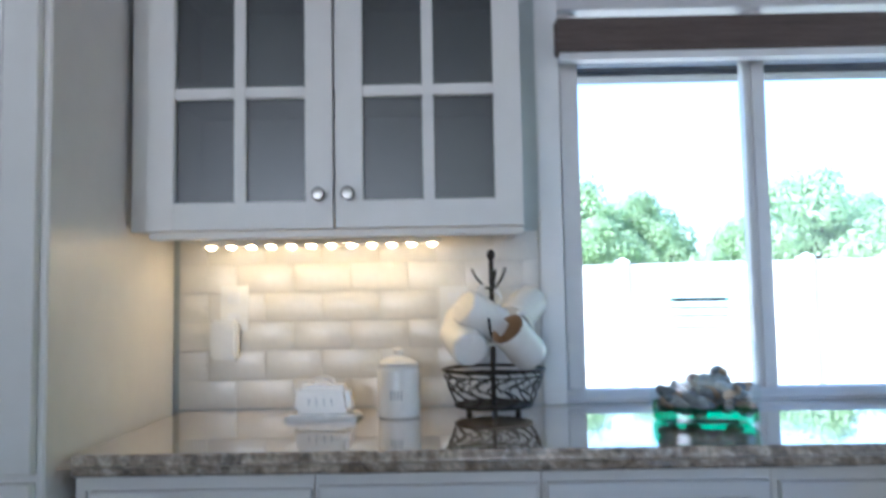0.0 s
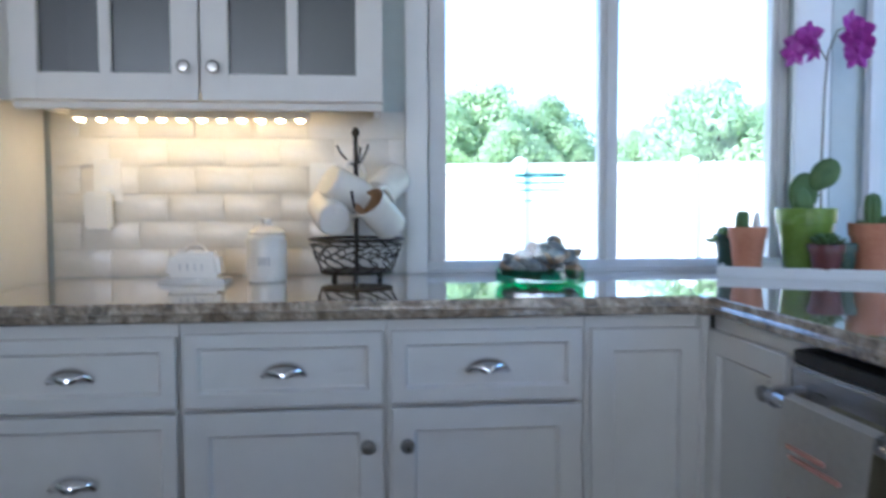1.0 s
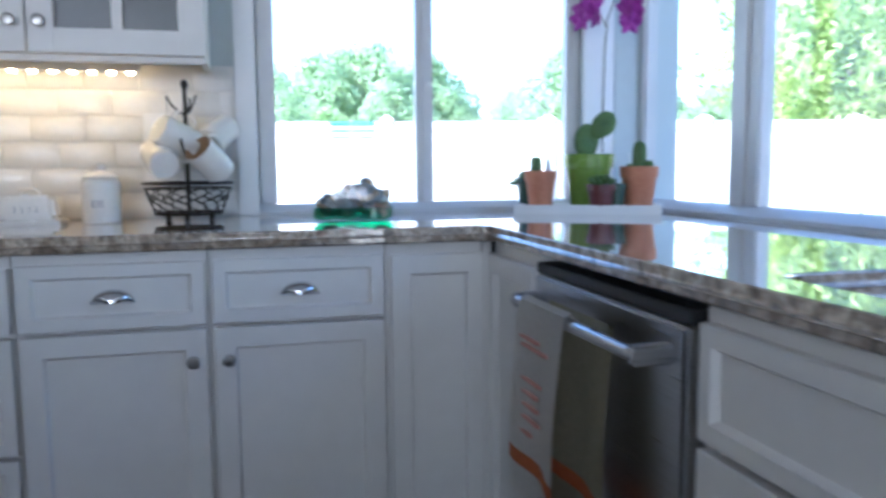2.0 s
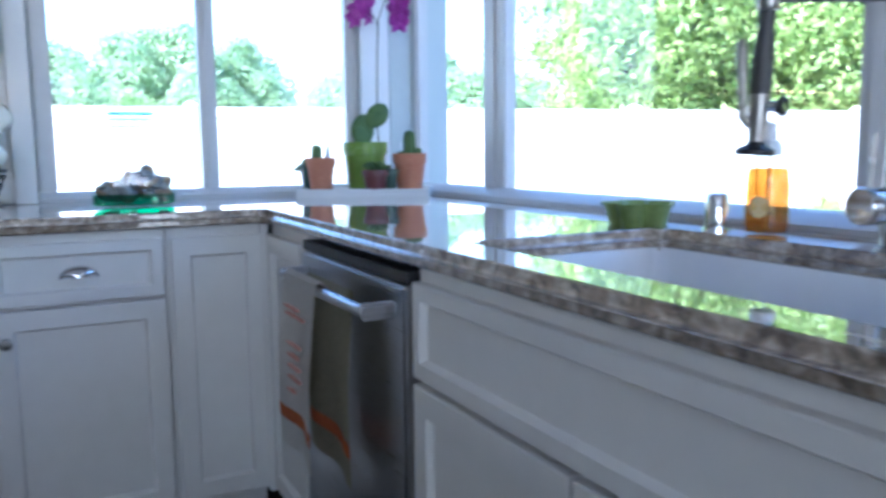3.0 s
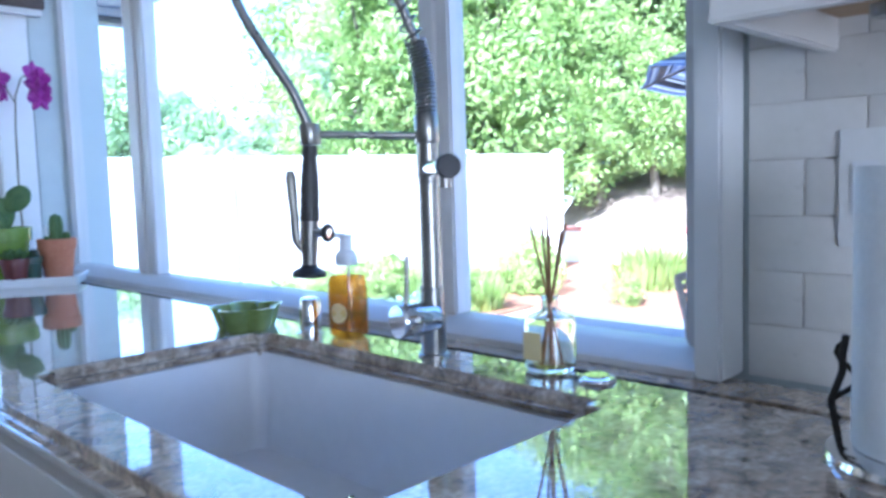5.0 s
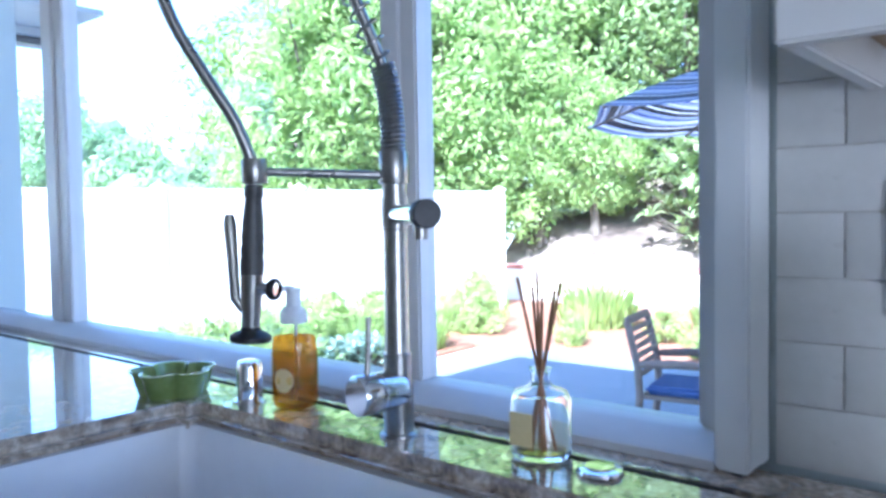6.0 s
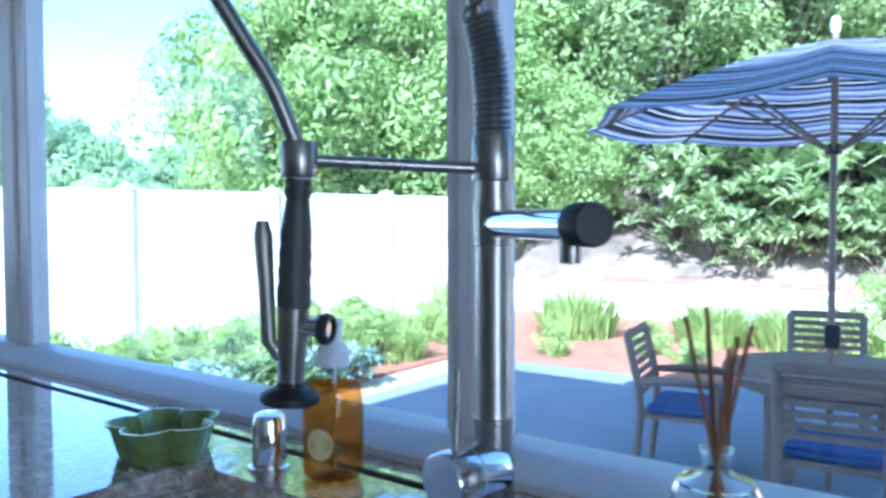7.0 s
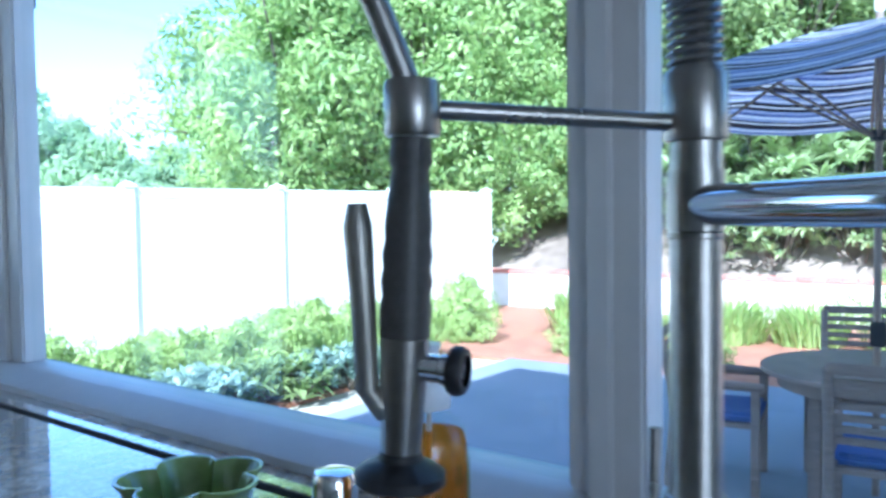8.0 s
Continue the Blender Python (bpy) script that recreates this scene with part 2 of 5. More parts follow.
LEAFC = leaf_stuff("leaf_grey_green", (0.26, 0.35, 0.13), (0.66, 0.75, 0.40), 0.5)
# far foliage: distance haze and glare put into the pale leaf colour
LEAFHAZE = leaf_stuff("leaf_far_hazed", (0.30, 0.42, 0.24), (0.52, 0.65, 0.36), 0.6, 0.7)
LEAFE = leaf_stuff("leaf_lime", (0.26, 0.36, 0.08), (0.62, 0.72, 0.28), 0.5)
LEAFF = leaf_stuff("leaf_silver", (0.20, 0.30, 0.22), (0.46, 0.56, 0.46), 0.4)
TEAK = grain("weathered_teak", (0.16, 0.12, 0.09), (0.28, 0.22, 0.17), 0.7, 7, stretch=(1, 1, 8), bump=0.2)
CUSHION = grain("blue_cushion", (0.05, 0.09, 0.24), (0.08, 0.13, 0.32), 0.9, 60, bump=0.3)
POLE = grain("umbrella_pole", (0.20, 0.15, 0.11), (0.28, 0.21, 0.16), 0.5, 9)
EAVE = grain("eave_paint", (0.50, 0.52, 0.55), (0.56, 0.58, 0.60), 0.7, 5)
GUTTER = grain("gutter_dark", (0.08, 0.08, 0.085), (0.13, 0.13, 0.14), 0.5, 5)


# ---- building helpers ----
def box(bm, x0, y0, z0, x1, y1, z1, bevel=0.0):
    r = bmesh.ops.create_cube(bm, size=1, matrix=Matrix.LocRotScale(((x0 + x1) / 2, (y0 + y1) / 2, (z0 + z1) / 2), None, (abs(x1 - x0), abs(y1 - y0), abs(z1 - z0))))
    if bevel:
        es = list({e for v in r["verts"] for e in v.link_edges})
        bmesh.ops.bevel(bm, geom=es, offset=bevel, segments=2, affect="EDGES")
    return bm


def lathe(bm, profile, segs=32, m=Matrix.Identity(4), wave=None):
    """Turn a profile of (radius, height) round z; a radius of 0 closes it."""
    rings = []
    for r, z in profile:
        if r < 1e-6:
            rings.append([bm.verts.new(m @ Vector((0, 0, z)))])
        else:
            ring = []
            for k in range(segs):
                a = 2 * math.pi * k / segs
                q = r * (wave(a, z) if wave else 1)
                ring.append(bm.verts.new(m @ Vector((q * math.cos(a), q * math.sin(a), z))))
            rings.append(ring)
    for a, b in zip(rings, rings[1:]):
        for k in range(segs):
            j = (k + 1) % segs
            f = [a[k % len(a)], a[j % len(a)], b[j % len(b)], b[k % len(b)]]
            f = list(dict.fromkeys(f))
            if len(f) > 2:
                bm.faces.new(f).smooth = True
    return bm


def tube(bm, pts, r, segs=10, closed=False):
    """A round bar along points; r may be a list."""
    pts = [Vector(p) for p in pts]
    rs = r if isinstance(r, (list, tuple)) else [r] * len(pts)
    rings, up = [], None
    n = len(pts)
    for i, p in enumerate(pts):
        d = (pts[(i + 1) % n] - pts[i - 1]) if closed else (pts[min(i + 1, n - 1)] - pts[max(i - 1, 0)])
        d.normalize()
        if up is None:
            up = d.orthogonal().normalized()
        up = (up - d * up.dot(d)).normalized()
        side = d.cross(up)
        rings.append([bm.verts.new(p + rs[i] * (math.cos(2 * math.pi * k / segs) * up + math.sin(2 * math.pi * k / segs) * side)) for k in range(segs)])
    pairs = list(zip(rings, rings[1:])) + ([(rings[-1], rings[0])] if closed else [])
    for a, b in pairs:
        for k in range(segs):
            bm.faces.new([a[k], a[(k + 1) % segs], b[(k + 1) % segs], b[k]]).smooth = True
    if not closed:
        bm.faces.new(rings[0][::-1])
        bm.faces.new(rings[-1])
    return bm


def rod(bm, a, b, r, segs=12):
    return tube(bm, [a, b], r, segs)


def mesh_of(name, bm, mat, smooth=False):
    bmesh.ops.recalc_face_normals(bm, faces=bm.faces)
    me = bpy.data.meshes.new(name)
    bm.to_mesh(me)
    bm.free()
    for k in mat if isinstance(mat, (list, tuple)) else [mat]:
        me.materials.append(k)
    me.set_sharp_from_angle(angle=radians(38))
    if smooth:
        me.polygons.foreach_set("use_smooth", [True] * len(me.polygons))
    return me


def part(name, bm, mat, parent=None, label="", smooth=False):
    ob = new(name, bm if isinstance(bm, bpy.types.Mesh) else mesh_of(name, bm, mat, smooth))
    ob.parent = parent
    return tagged(ob, label) if label else ob


def thing(name, m, label, category, group="", kind=""):
    ob = new(name)
    ob.empty_display_size = 0.05
    ob.matrix_basis = m
    return tagged(ob, label, category, group, kind)


def B():
    return bmesh.new()


def structure(name, bm, mat, label, category="wall"):
    return tagged(new(name, mesh_of(name, bm, mat)), label, category, "", "structure")


def shaker(w, h, t=0.02, rail=0.06, recess=0.009, slope=0.004):
    """A framed panel door, x 0..w, z 0..h, its face at y = 0 towards -y."""
    bm = B()
    def ring(a, b, y):
        return [bm.verts.new(p) for p in ((a, y, b), (w - a, y, b), (w - a, y, h - b), (a, y, h - b))]
    e = 0.002
    loops = [ring(0, 0, t), ring(0, 0, e), ring(e, e, 0), ring(rail - slope, rail - slope, 0), ring(rail, rail, recess), ]
    for a, b in zip(loops, loops[1:]):
        for k in range(4):
            bm.faces.new([a[k], a[(k + 1) % 4], b[(k + 1) % 4], b[k]])
    bm.faces.new(loops[-1])
    bm.faces.new(loops[0][::-1])
    return bm


def cup_pull(parent, x, z):
    """A bin pull on a front whose face is y = 0."""
    bm = B()
    rings = []
    n, w, hh, d = 14, 0.047, 0.030, 0.026
    for i in range(n + 1):
        a = math.pi * i / n
        row = []
        for j in range(7):
            b = math.pi / 2 * j / 6
            px = x - w * math.cos(a) * (0.35 + 0.65 * math.cos(b) ** 0.5 if j < 6 else 0.35)
            pz = z - 0.012 + hh * math.sin(a) * math.cos(b)
            py = -d * math.sin(b) * (0.25 + 0.75 * math.sin(a))
            row.append(bm.verts.new((px, py, pz)))
        rings.append(row)
    for a, b in zip(rings, rings[1:]):
        for j in range(6):
            bm.faces.new([a[j], a[j + 1], b[j + 1], b[j]]).smooth = True
    box(bm, x - w, -0.003, z - 0.014, x + w, 0.0, z - 0.009)
    return part("cup_pull", bm, CHROME, parent, "polished nickel cup pull")


def knob(parent, x, z):
    bm = B()
    lathe(bm, [(0.0, 0), (0.009, 0), (0.0075, 0.003), (0.005, 0.010), (0.007, 0.015), (0.0145, 0.019), (0.0155, 0.023), (0.013, 0.028), (0, 0.030)], 20, pose(x, 0, z, 90))
    return part("knob", bm, NICKEL, parent, "round nickel knob")


# ---- the room ----
ZC = 0.924          # worktop
YA, XB = 2.062, 1.58  # inner faces of the two window walls
CEILZ = 2.44
bm = B()
box(bm, -3.4, -5.2, -0.1, XB + 0.14, YA + 0.14, -0.012)
floor = structure("floor", bm, FLOOR, "dark wood plank floor of the kitchen", "floor")

bm = B()
box(bm, -3.4, YA, -0.5, 0.25, YA + 0.14, CEILZ)
box(bm, 0.25, YA, -0.5, WA1, YA + 0.14, ZC - 0.002)
box(bm, 0.25, YA, WTOP, WA1, YA + 0.14, CEILZ)
box(bm, WA1, YA, -0.5, XB + 0.14, YA + 0.14, CEILZ)
wall_north = structure("wall_north", bm, WALLP, "pale grey-green painted wall with a wide window opening")
bm = B()
box(bm, XB, -5.2, -0.5, XB + 0.14, WB0, CEILZ)
box(bm, XB, WB0, -0.5, XB + 0.14, WB1, ZC - 0.002)
box(bm, XB, WB0, WTOP, XB + 0.14, WB1, CEILZ)
wall_east = structure("wall_east", bm, WALLP, "pale grey-green painted wall with a long window over the sink")
bm = B()
box(bm, -3.4, -5.2, 0, -2.5, -5.06, CEILZ)
box(bm, 0.7, -5.2, 0, XB, -5.06, CEILZ)
box(bm, -2.5, -5.2, 2.15, 0.7, -5.06, CEILZ)
structure("wall_south", bm, WALLP, "plain painted wall with a wide glazed opening")
bm = B()
box(bm, -3.54, -5.2, 0, -3.4, YA + 0.14, CEILZ)
structure("wall_west", bm, WALLP, "plain painted wall")
bm = B()
box(bm, -3.54, -5.2, CEILZ, XB + 0.14, YA + 0.14, CEILZ + 0.1)
structure("ceiling", bm, CEIL, "plain white painted ceiling", "ceiling")


# unseen low wall, added to keep low rear daylight off the base cabinets
bm = box(B(), -3.4, -1.98, 0, 0.25, -1.86, 1.06, 0.004)
structure("shade_wall", bm, WALLP, "unseen low wall, added to shade the base cabinets")


# windows: frame members butt end to end
def window(name, m, width, z0, z1, posts, label, deep=0.06, lip=0.0, stand=0.045):
    """Along local x from 0 to width, inner side towards -y. posts: (x0, x1) of upright members."""
    w = thing(name, m, label, "window", "", "structure")
    rail, deep0 = 0.032, deep
    bm = B()
    ends = [[bm.verts.new((x, y, z)) for y, z in ((-lip, z0), (-lip, z0 + 0.011), (-lip + 0.004, z0 + 0.014), (deep - 0.03, z0 + rail - 0.002), (deep - 0.026, z0 + rail), (deep + 0.03, z0 + rail), (deep + 0.03, z0))] for x in (0, width)]
    for k in range(7):
        bm.faces.new([ends[0][k], ends[0][(k + 1) % 7], ends[1][(k + 1) % 7], ends[1][k]])
    bm.faces.new(ends[0])
    bm.faces.new(ends[1][::-1])
    part("window_sill", bm, VINYL, w)
    bm = box(B(), 0, 0.0, z1 - rail, width, deep + 0.03, z1, 0.003)
    part("head_rail", bm, VINYL, w)
    for a, b, *near in posts:
        deep = deep0 - sum(near)
        bm = box(B(), a, deep - stand, z0 + rail, b, deep + 0.03, z1 - rail, 0.004)
        box(bm, a + (b - a) * 0.3, deep - stand - 0.008, z0 + rail, a + (b - a) * 0.62, deep - stand + 0.001, z1 - rail, 0.002)
        part("post", bm, VINYL, w)
    deep = deep0
    for (a0, a1, *na), (b0, b1, *nb) in zip(posts, posts[1:]):
        a1, b0 = (a0 + a1) / 2 if na else a1, (b0 + b1) / 2 if nb else b0
        bm = box(B(), a1, deep, z0 + rail, b0, deep + 0.004, z1 - rail)
        g = part("pane", bm, PANE, w)
        g.visible_shadow = False
    return w


window("window_1", pose(0.25, YA + 0.005, 0), WA1 - 0.25, ZC, WTOP, [(0, 0.072), (0.530, 0.587), (WA1 - 0.25 - 0.050, WA1 - 0.25)], "white two-pane sliding window behind the corner of the worktop", 0.055, 0.0, 0.018)
# local x runs towards -y
LB = WB1 - WB0
window("window_2", pose(XB - 0.03, WB1, 0, 0, 0, -90), LB, ZC, WTOP,
       [(0, 0.02), (WB1 - 1.53, WB1 - 1.397), (WB1 - 0.200, WB1 - 0.118, 0.006), (LB - 0.045, LB)], "long white window of three panes over the sink", 0.038, 0.042, 0.016)

# casings and corner boards
bm = box(B(), 0.20, YA - 0.018, ZC + 0.001, 0.262, YA, WTOP + 0.05, 0.004)
structure("trim_1", bm, TRIM, "white window casing board", "trim")
bm = box(B(), WA1 - 0.012, YA - 0.018, ZC + 0.001, WA1 + 0.10, YA, WTOP + 0.05, 0.004)
structure("trim_2", bm, TRIM, "white corner casing board", "trim")
bm = box(B(), WA1 + 0.104, YA - 0.012, ZC + 0.001, XB - 0.022, YA, WTOP + 0.05, 0.003)
structure("trim_3", bm, WALLP, "pale grey corner board between the two windows", "trim")
bm = box(B(), XB - 0.074, WB0 - 0.042, ZC + 0.001, XB, WB0 - 0.0005, WTOP + 0.05, 0.004)
structure("trim_5", bm, TRIM, "white window casing board", "trim")
bm = box(B(), 0.20, YA - 0.016, WTOP + 0.05, XB - 0.022, YA, WTOP + 0.12, 0.004)
structure("trim_6", bm, TRIM, "white head casing over the window", "trim")
bm = box(B(), XB - 0.016, WB0 - 0.05, WTOP + 0.05, XB, YA - 0.02, WTOP + 0.12, 0.004)
structure("trim_7", bm, TRIM, "white head casing over the window", "trim")

# wooden valance of the rolled-up shade
v = thing("window_shade", pose(0.25, YA - 0.02, 1.845), "dark brown wooden valance of a raised shade over the window", "window shade")
bm = box(B(), 0, -0.055, 0, 1.26, -0.002, 0.092, 0.005)
part("valance", bm, VALANCE, v)
for k in range(5):
    part("slat", box(B(), 0.01, -0.05 + 0.003 * (k % 2), -0.0036 - 0.004 * k, 1.25, -0.012, -0.0004 - 0.004 * k), TRIM, v, "pale wooden slat")

# ---- tall cabinet beside the worktop ----
tall = thing("pantry_cabinet", pose(-1.62, 1.40, 0), "tall white panelled pantry cabinet beside the worktop", "cabinet")
part("body", box(B(), 0, 0.0, 0.09, 0.845, 0.655, 2.40, 0.003), PAINT, tall)
part("plinth", box(B(), 0, 0.05, 0, 0.845, 0.655, 0.089), PAINT, tall)
for z0, z1 in ((0.11, 0.885), (0.90, 2.36)):
    d = part("door", shaker(0.40, z1 - z0, 0.02, 0.075, 0.012, 0.012), PAINT, tall)
    d.location = (0.43, -0.022, z0)
    knob(d, 0.04, (z1 - z0) * (0.9 if z0 < 0.5 else 0.12))
    d = part("door", shaker(0.40, z1 - z0, 0.02, 0.075, 0.012, 0.012), PAINT, tall)
    d.location = (0.02, -0.022, z0)
    knob(d, 0.36, (z1 - z0) * (0.9 if z0 < 0.5 else 0.12))

# ---- base cabinets, north run: faces at y = FA ----
FA = 1.455


def base_unit(name, m, w, fronts, label, group="base cabinets"):
    """fronts: (x0, x1, z0, z1, pull), pull 'cup', 'l', 'r' or ''."""
    u = thing(name, m, label, "cabinet", group)
    for x in (0.001, w - 0.019):
        part("side_panel", box(B(), x, 0.022, 0.10, x + 0.018, 0.58, 0.880), PAINT, u)
    part("bottom_panel", box(B(), 0.019, 0.022, 0.10, w - 0.019, 0.58, 0.118), PAINT, u)
    part("back_panel", box(B(), 0.019, 0.562, 0.118, w - 0.019, 0.58, 0.880), PAINT, u)
    part("top_rail", box(B(), 0.019, 0.022, 0.85, w - 0.019, 0.034, 0.880), PAINT, u)
    part("front_panel", box(B(), 0.019, 0.034, 0.118, w - 0.019, 0.038, 0.85), PAINT, u)
    part("toe_kick", box(B(), 0.001, 0.085, 0.0, w - 0.001, 0.10, 0.099), PAINT, u)
    for x0, x1, z0, z1, pull in fronts:
        h = z1 - z0
        d = part("drawer_front" if h < 0.3 else "door", shaker(x1 - x0, h, 0.02, 0.055 if h > 0.3 else 0.036, 0.012, 0.007), PAINT, u)
        d.location = (x0, 0.0, z0)
        if pull == "cup":
            cup_pull(d, (x1 - x0) / 2, h / 2)
        elif pull:
            knob(d, 0.032 if pull == "l" else x1 - x0 - 0.032, h - 0.075)
    return u


XS = [-0.725, -0.299, 0.127, 0.556]
base_unit("drawer_unit", pose(XS[0] - 0.03, FA, 0), XS[1] - XS[0] + 0.03, [(0.035, 0.45, 0.703, 0.852, "cup"), (0.035, 0.45, 0.42, 0.692, "cup"), (0.035, 0.45, 0.115, 0.409, "cup")],
          "white base cabinet with three drawers and cup pulls")
for a, b, k in ((XS[1], XS[2], "r"), (XS[2], XS[3], "l")):
    w = b - a
    base_unit("base_cabinet", pose(a, FA, 0), w, [(0.009, w - 0.009, 0.703, 0.856, "cup"), (0.009, w - 0.009, 0.115, 0.692, k)], "white base cabinet with a drawer over a door")
base_unit("corner_cabinet", pose(XS[3], FA, 0), 0.820 - XS[3], [(0.012, 0.820 - XS[3] - 0.004, 0.115, 0.852, "")], "white corner panel beside the drawers")
part("corner_post", box(B(), 0.252, -0.010, 0.10, 0.270, 0.021, 0.880), PAINT, bpy.data.objects["corner_cabinet"])

# ---- base cabinets, east run: faces at x = FB, local x towards -y ----
FB = 0.818
base_unit("narrow_cabinet", pose(FB, 1.452, 0, 0, 0, -90), 1.452 - 1.118, [(0.006, 0.325, 0.115, 0.852, "r")], "narrow white corner cabinet door beside the dishwasher")
base_unit("sink_cabinet", pose(FB, 0.492, 0, 0, 0, -90), 0.925, [(0.012, 0.913, 0.690, 0.856, ""), (0.012, 0.458, 0.115, 0.677, "r"), (0.467, 0.913, 0.115, 0.677, "l")], "white sink base cabinet with a false drawer front")
base_unit("base_cabinet", pose(FB, -0.433, 0, 0, 0, -90), 0.46, [(0.008, 0.452, 0.703, 0.852, "cup"), (0.008, 0.452, 0.115, 0.692, "l")], "white base cabinet with a drawer over a door")
base_unit("base_cabinet", pose(FB, -0.893, 0, 0, 0, -90), 0.86, [(0.008, 0.852, 0.703, 0.852, "cup"), (0.008, 0.852, 0.115, 0.692, "l")], "wide white base cabinet with a drawer over a door")

# dishwasher
dw = thing("dishwasher", pose(FB, 1.114, 0, 0, 0, -90), "stainless steel dishwasher built in under the worktop", "dishwasher")
part("body", box(B(), 0.004, 0.03, 0.02, 0.612, 0.57, 0.868), BLACK, dw)
part("door", box(B(), 0.008, 0.0, 0.12, 0.60, 0.03, 0.842, 0.006), STEEL, dw)
part("control_strip", box(B(), 0.008, 0.004, 0.845, 0.608, 0.03, 0.868, 0.002), BLACK, dw, "black top control strip")
part("side_trim", box(B(), 0.601, 0.002, 0.12, 0.612, 0.03, 0.842, 0.002), STEEL, dw)
part("kick_plate", box(B(), 0.008, 0.04, 0.02, 0.608, 0.06, 0.115), BLACK, dw)
bar = part("handle_bar", tube(B(), [(0.045, -0.058, 0.797), (0.30, -0.062, 0.797), (0.575, -0.058, 0.797)], 0.0115, 14), STEEL, dw, "round steel bar")
for x in (0.058, 0.562):
    part("bracket", box(B(), x - 0.012, -0.068, 0.782, x + 0.012, -0.0002, 0.812, 0.004), STEEL, dw)

# tea towel folded over the bar
tw = thing("tea_towel", pose(FB, 1.114, 0, 0, 0, -90), "cream cotton tea towel with orange stripe hung on the dishwasher handle", "towel")


def towel_sheet(x0, x1, z0, y, back, tilt):
    bm = B()
    cols, rows = 12, 26
    grid = []
    prof = []
    for i in range(rows + 1):
        s = i / rows
        prof.append((y - 0.006 * math.sin(3 * s), 0.813 + (z0 - 0.813) * s))
    for (py, pz) in prof:
        row = []
        for j in range(cols + 1):
            u = j / cols
            drop = (0.813 - pz)
            row.append(bm.verts.new((x0 + (x1 - x0) * u + tilt * drop, py - 0.008 * math.sin(u * 7 + 1) * min(1, drop * 5) - 0.02 * drop, pz - 0.02 * u * drop * 2)))
        grid.append(row)
    for a, b in zip(grid, grid[1:]):
        for j in range(cols):
            f = bm.faces.new([a[j], a[j + 1], b[j + 1], b[j]])
            f.smooth = True
            zz = (a[j].co.z - z0) / (0.813 - z0)
            f.material_index = 1 if 0.16 < zz < 0.24 else 0
    top = [bm.verts.new((x0 + (x1 - x0) * j / cols, back, 0.80)) for j in range(cols + 1)]
    mid = [bm.verts.new((x0 + (x1 - x0) * j / cols, (y + back) / 2, 0.819)) for j in range(cols + 1)]
    for j in range(cols):
        bm.faces.new([grid[0][j], grid[0][j + 1], mid[j + 1], mid[j]]).smooth = True
        bm.faces.new([mid[j], mid[j + 1], top[j + 1], top[j]]).smooth = True
    bmesh.ops.solidify(bm, geom=bm.faces[:], thickness=0.0025)
    return bm


part("front_fold", towel_sheet(0.120, 0.345, 0.425, -0.076, -0.047, -0.04), [CLOTH, CLOTHRED], tw)
# the back fold's shade is put into its darker olive cotton
part("back_fold", towel_sheet(0.20, 0.45, 0.44, -0.036, -0.052, 0.02), [CLOTHSHADE, CLOTHRED], tw)
for z, x0, x1 in ((0.74, 0.155, 0.25), (0.725, 0.165, 0.29), (0.66, 0.145, 0.27), (0.635, 0.14, 0.26), (0.61, 0.155, 0.265), (0.585, 0.14, 0.275), (0.555, 0.15, 0.24)):
    d = 0.813 - z
    part("print_bar", box(B(), x0 - 0.10 * d, -0.0850 - 0.02 * d, z, x1 - 0.10 * d, -0.079 - 0.02 * d, z + 0.006), CLOTHPINK, tw, "faded red printed line")

# ---- worktop: one L-shaped granite slab with a cut-out for the sink ----
HX0, HX1, HY0, HY1 = 0.918, 1.322, -0.360, 0.426


def slab():
    bm = B()
    xs, ys = [-0.762, 0.801, HX0, HX1, 1.4622], [-1.78, HY0, HY1, 1.417, YA - 0.003]
    vs = {(i, j): bm.verts.new((x, y, ZC)) for i, x in enumerate(xs) for j, y in enumerate(ys)}
    for i in range(4):
        for j in range(4):
            if (i == 0 and j < 3) or (i == 2 and j == 1):
                continue
            bm.faces.new([vs[i, j], vs[i + 1, j], vs[i + 1, j + 1], vs[i, j + 1]])
    bmesh.ops.delete(bm, geom=[v for v in bm.verts if not v.link_faces], context="VERTS")
    r = bmesh.ops.extrude_face_region(bm, geom=bm.faces[:])
    bmesh.ops.translate(bm, verts=[v for v in r["geom"] if isinstance(v, bmesh.types.BMVert)], vec=(0, 0, -0.04))
    bmesh.ops.recalc_face_normals(bm, faces=bm.faces)
    up = [e for e in bm.edges if len(e.link_faces) == 2 and abs(e.link_faces[0].normal.dot(e.link_faces[1].normal)) < 0.3 and abs(e.verts[0].co.z - e.verts[1].co.z) > 0.01
          and (abs(e.verts[0].co.x - HX0) < 1e-4 or abs(e.verts[0].co.x - HX1) < 1e-4 or (abs(e.verts[0].co.x - 0.801) < 1e-4 and abs(e.verts[0].co.y - 1.417) < 1e-4))]
    bmesh.ops.bevel(bm, geom=up, offset=0.028, segments=5, affect="EDGES")
    bm.normal_update()
    rim = [e for e in bm.edges if len(e.link_faces) == 2 and e.link_faces[0].normal.dot(e.link_faces[1].normal) < 0.3 and abs(e.verts[0].co.z - e.verts[1].co.z) < 1e-4]
    bmesh.ops.bevel(bm, geom=rim, offset=0.0192, segments=8, affect="EDGES")
    return bm


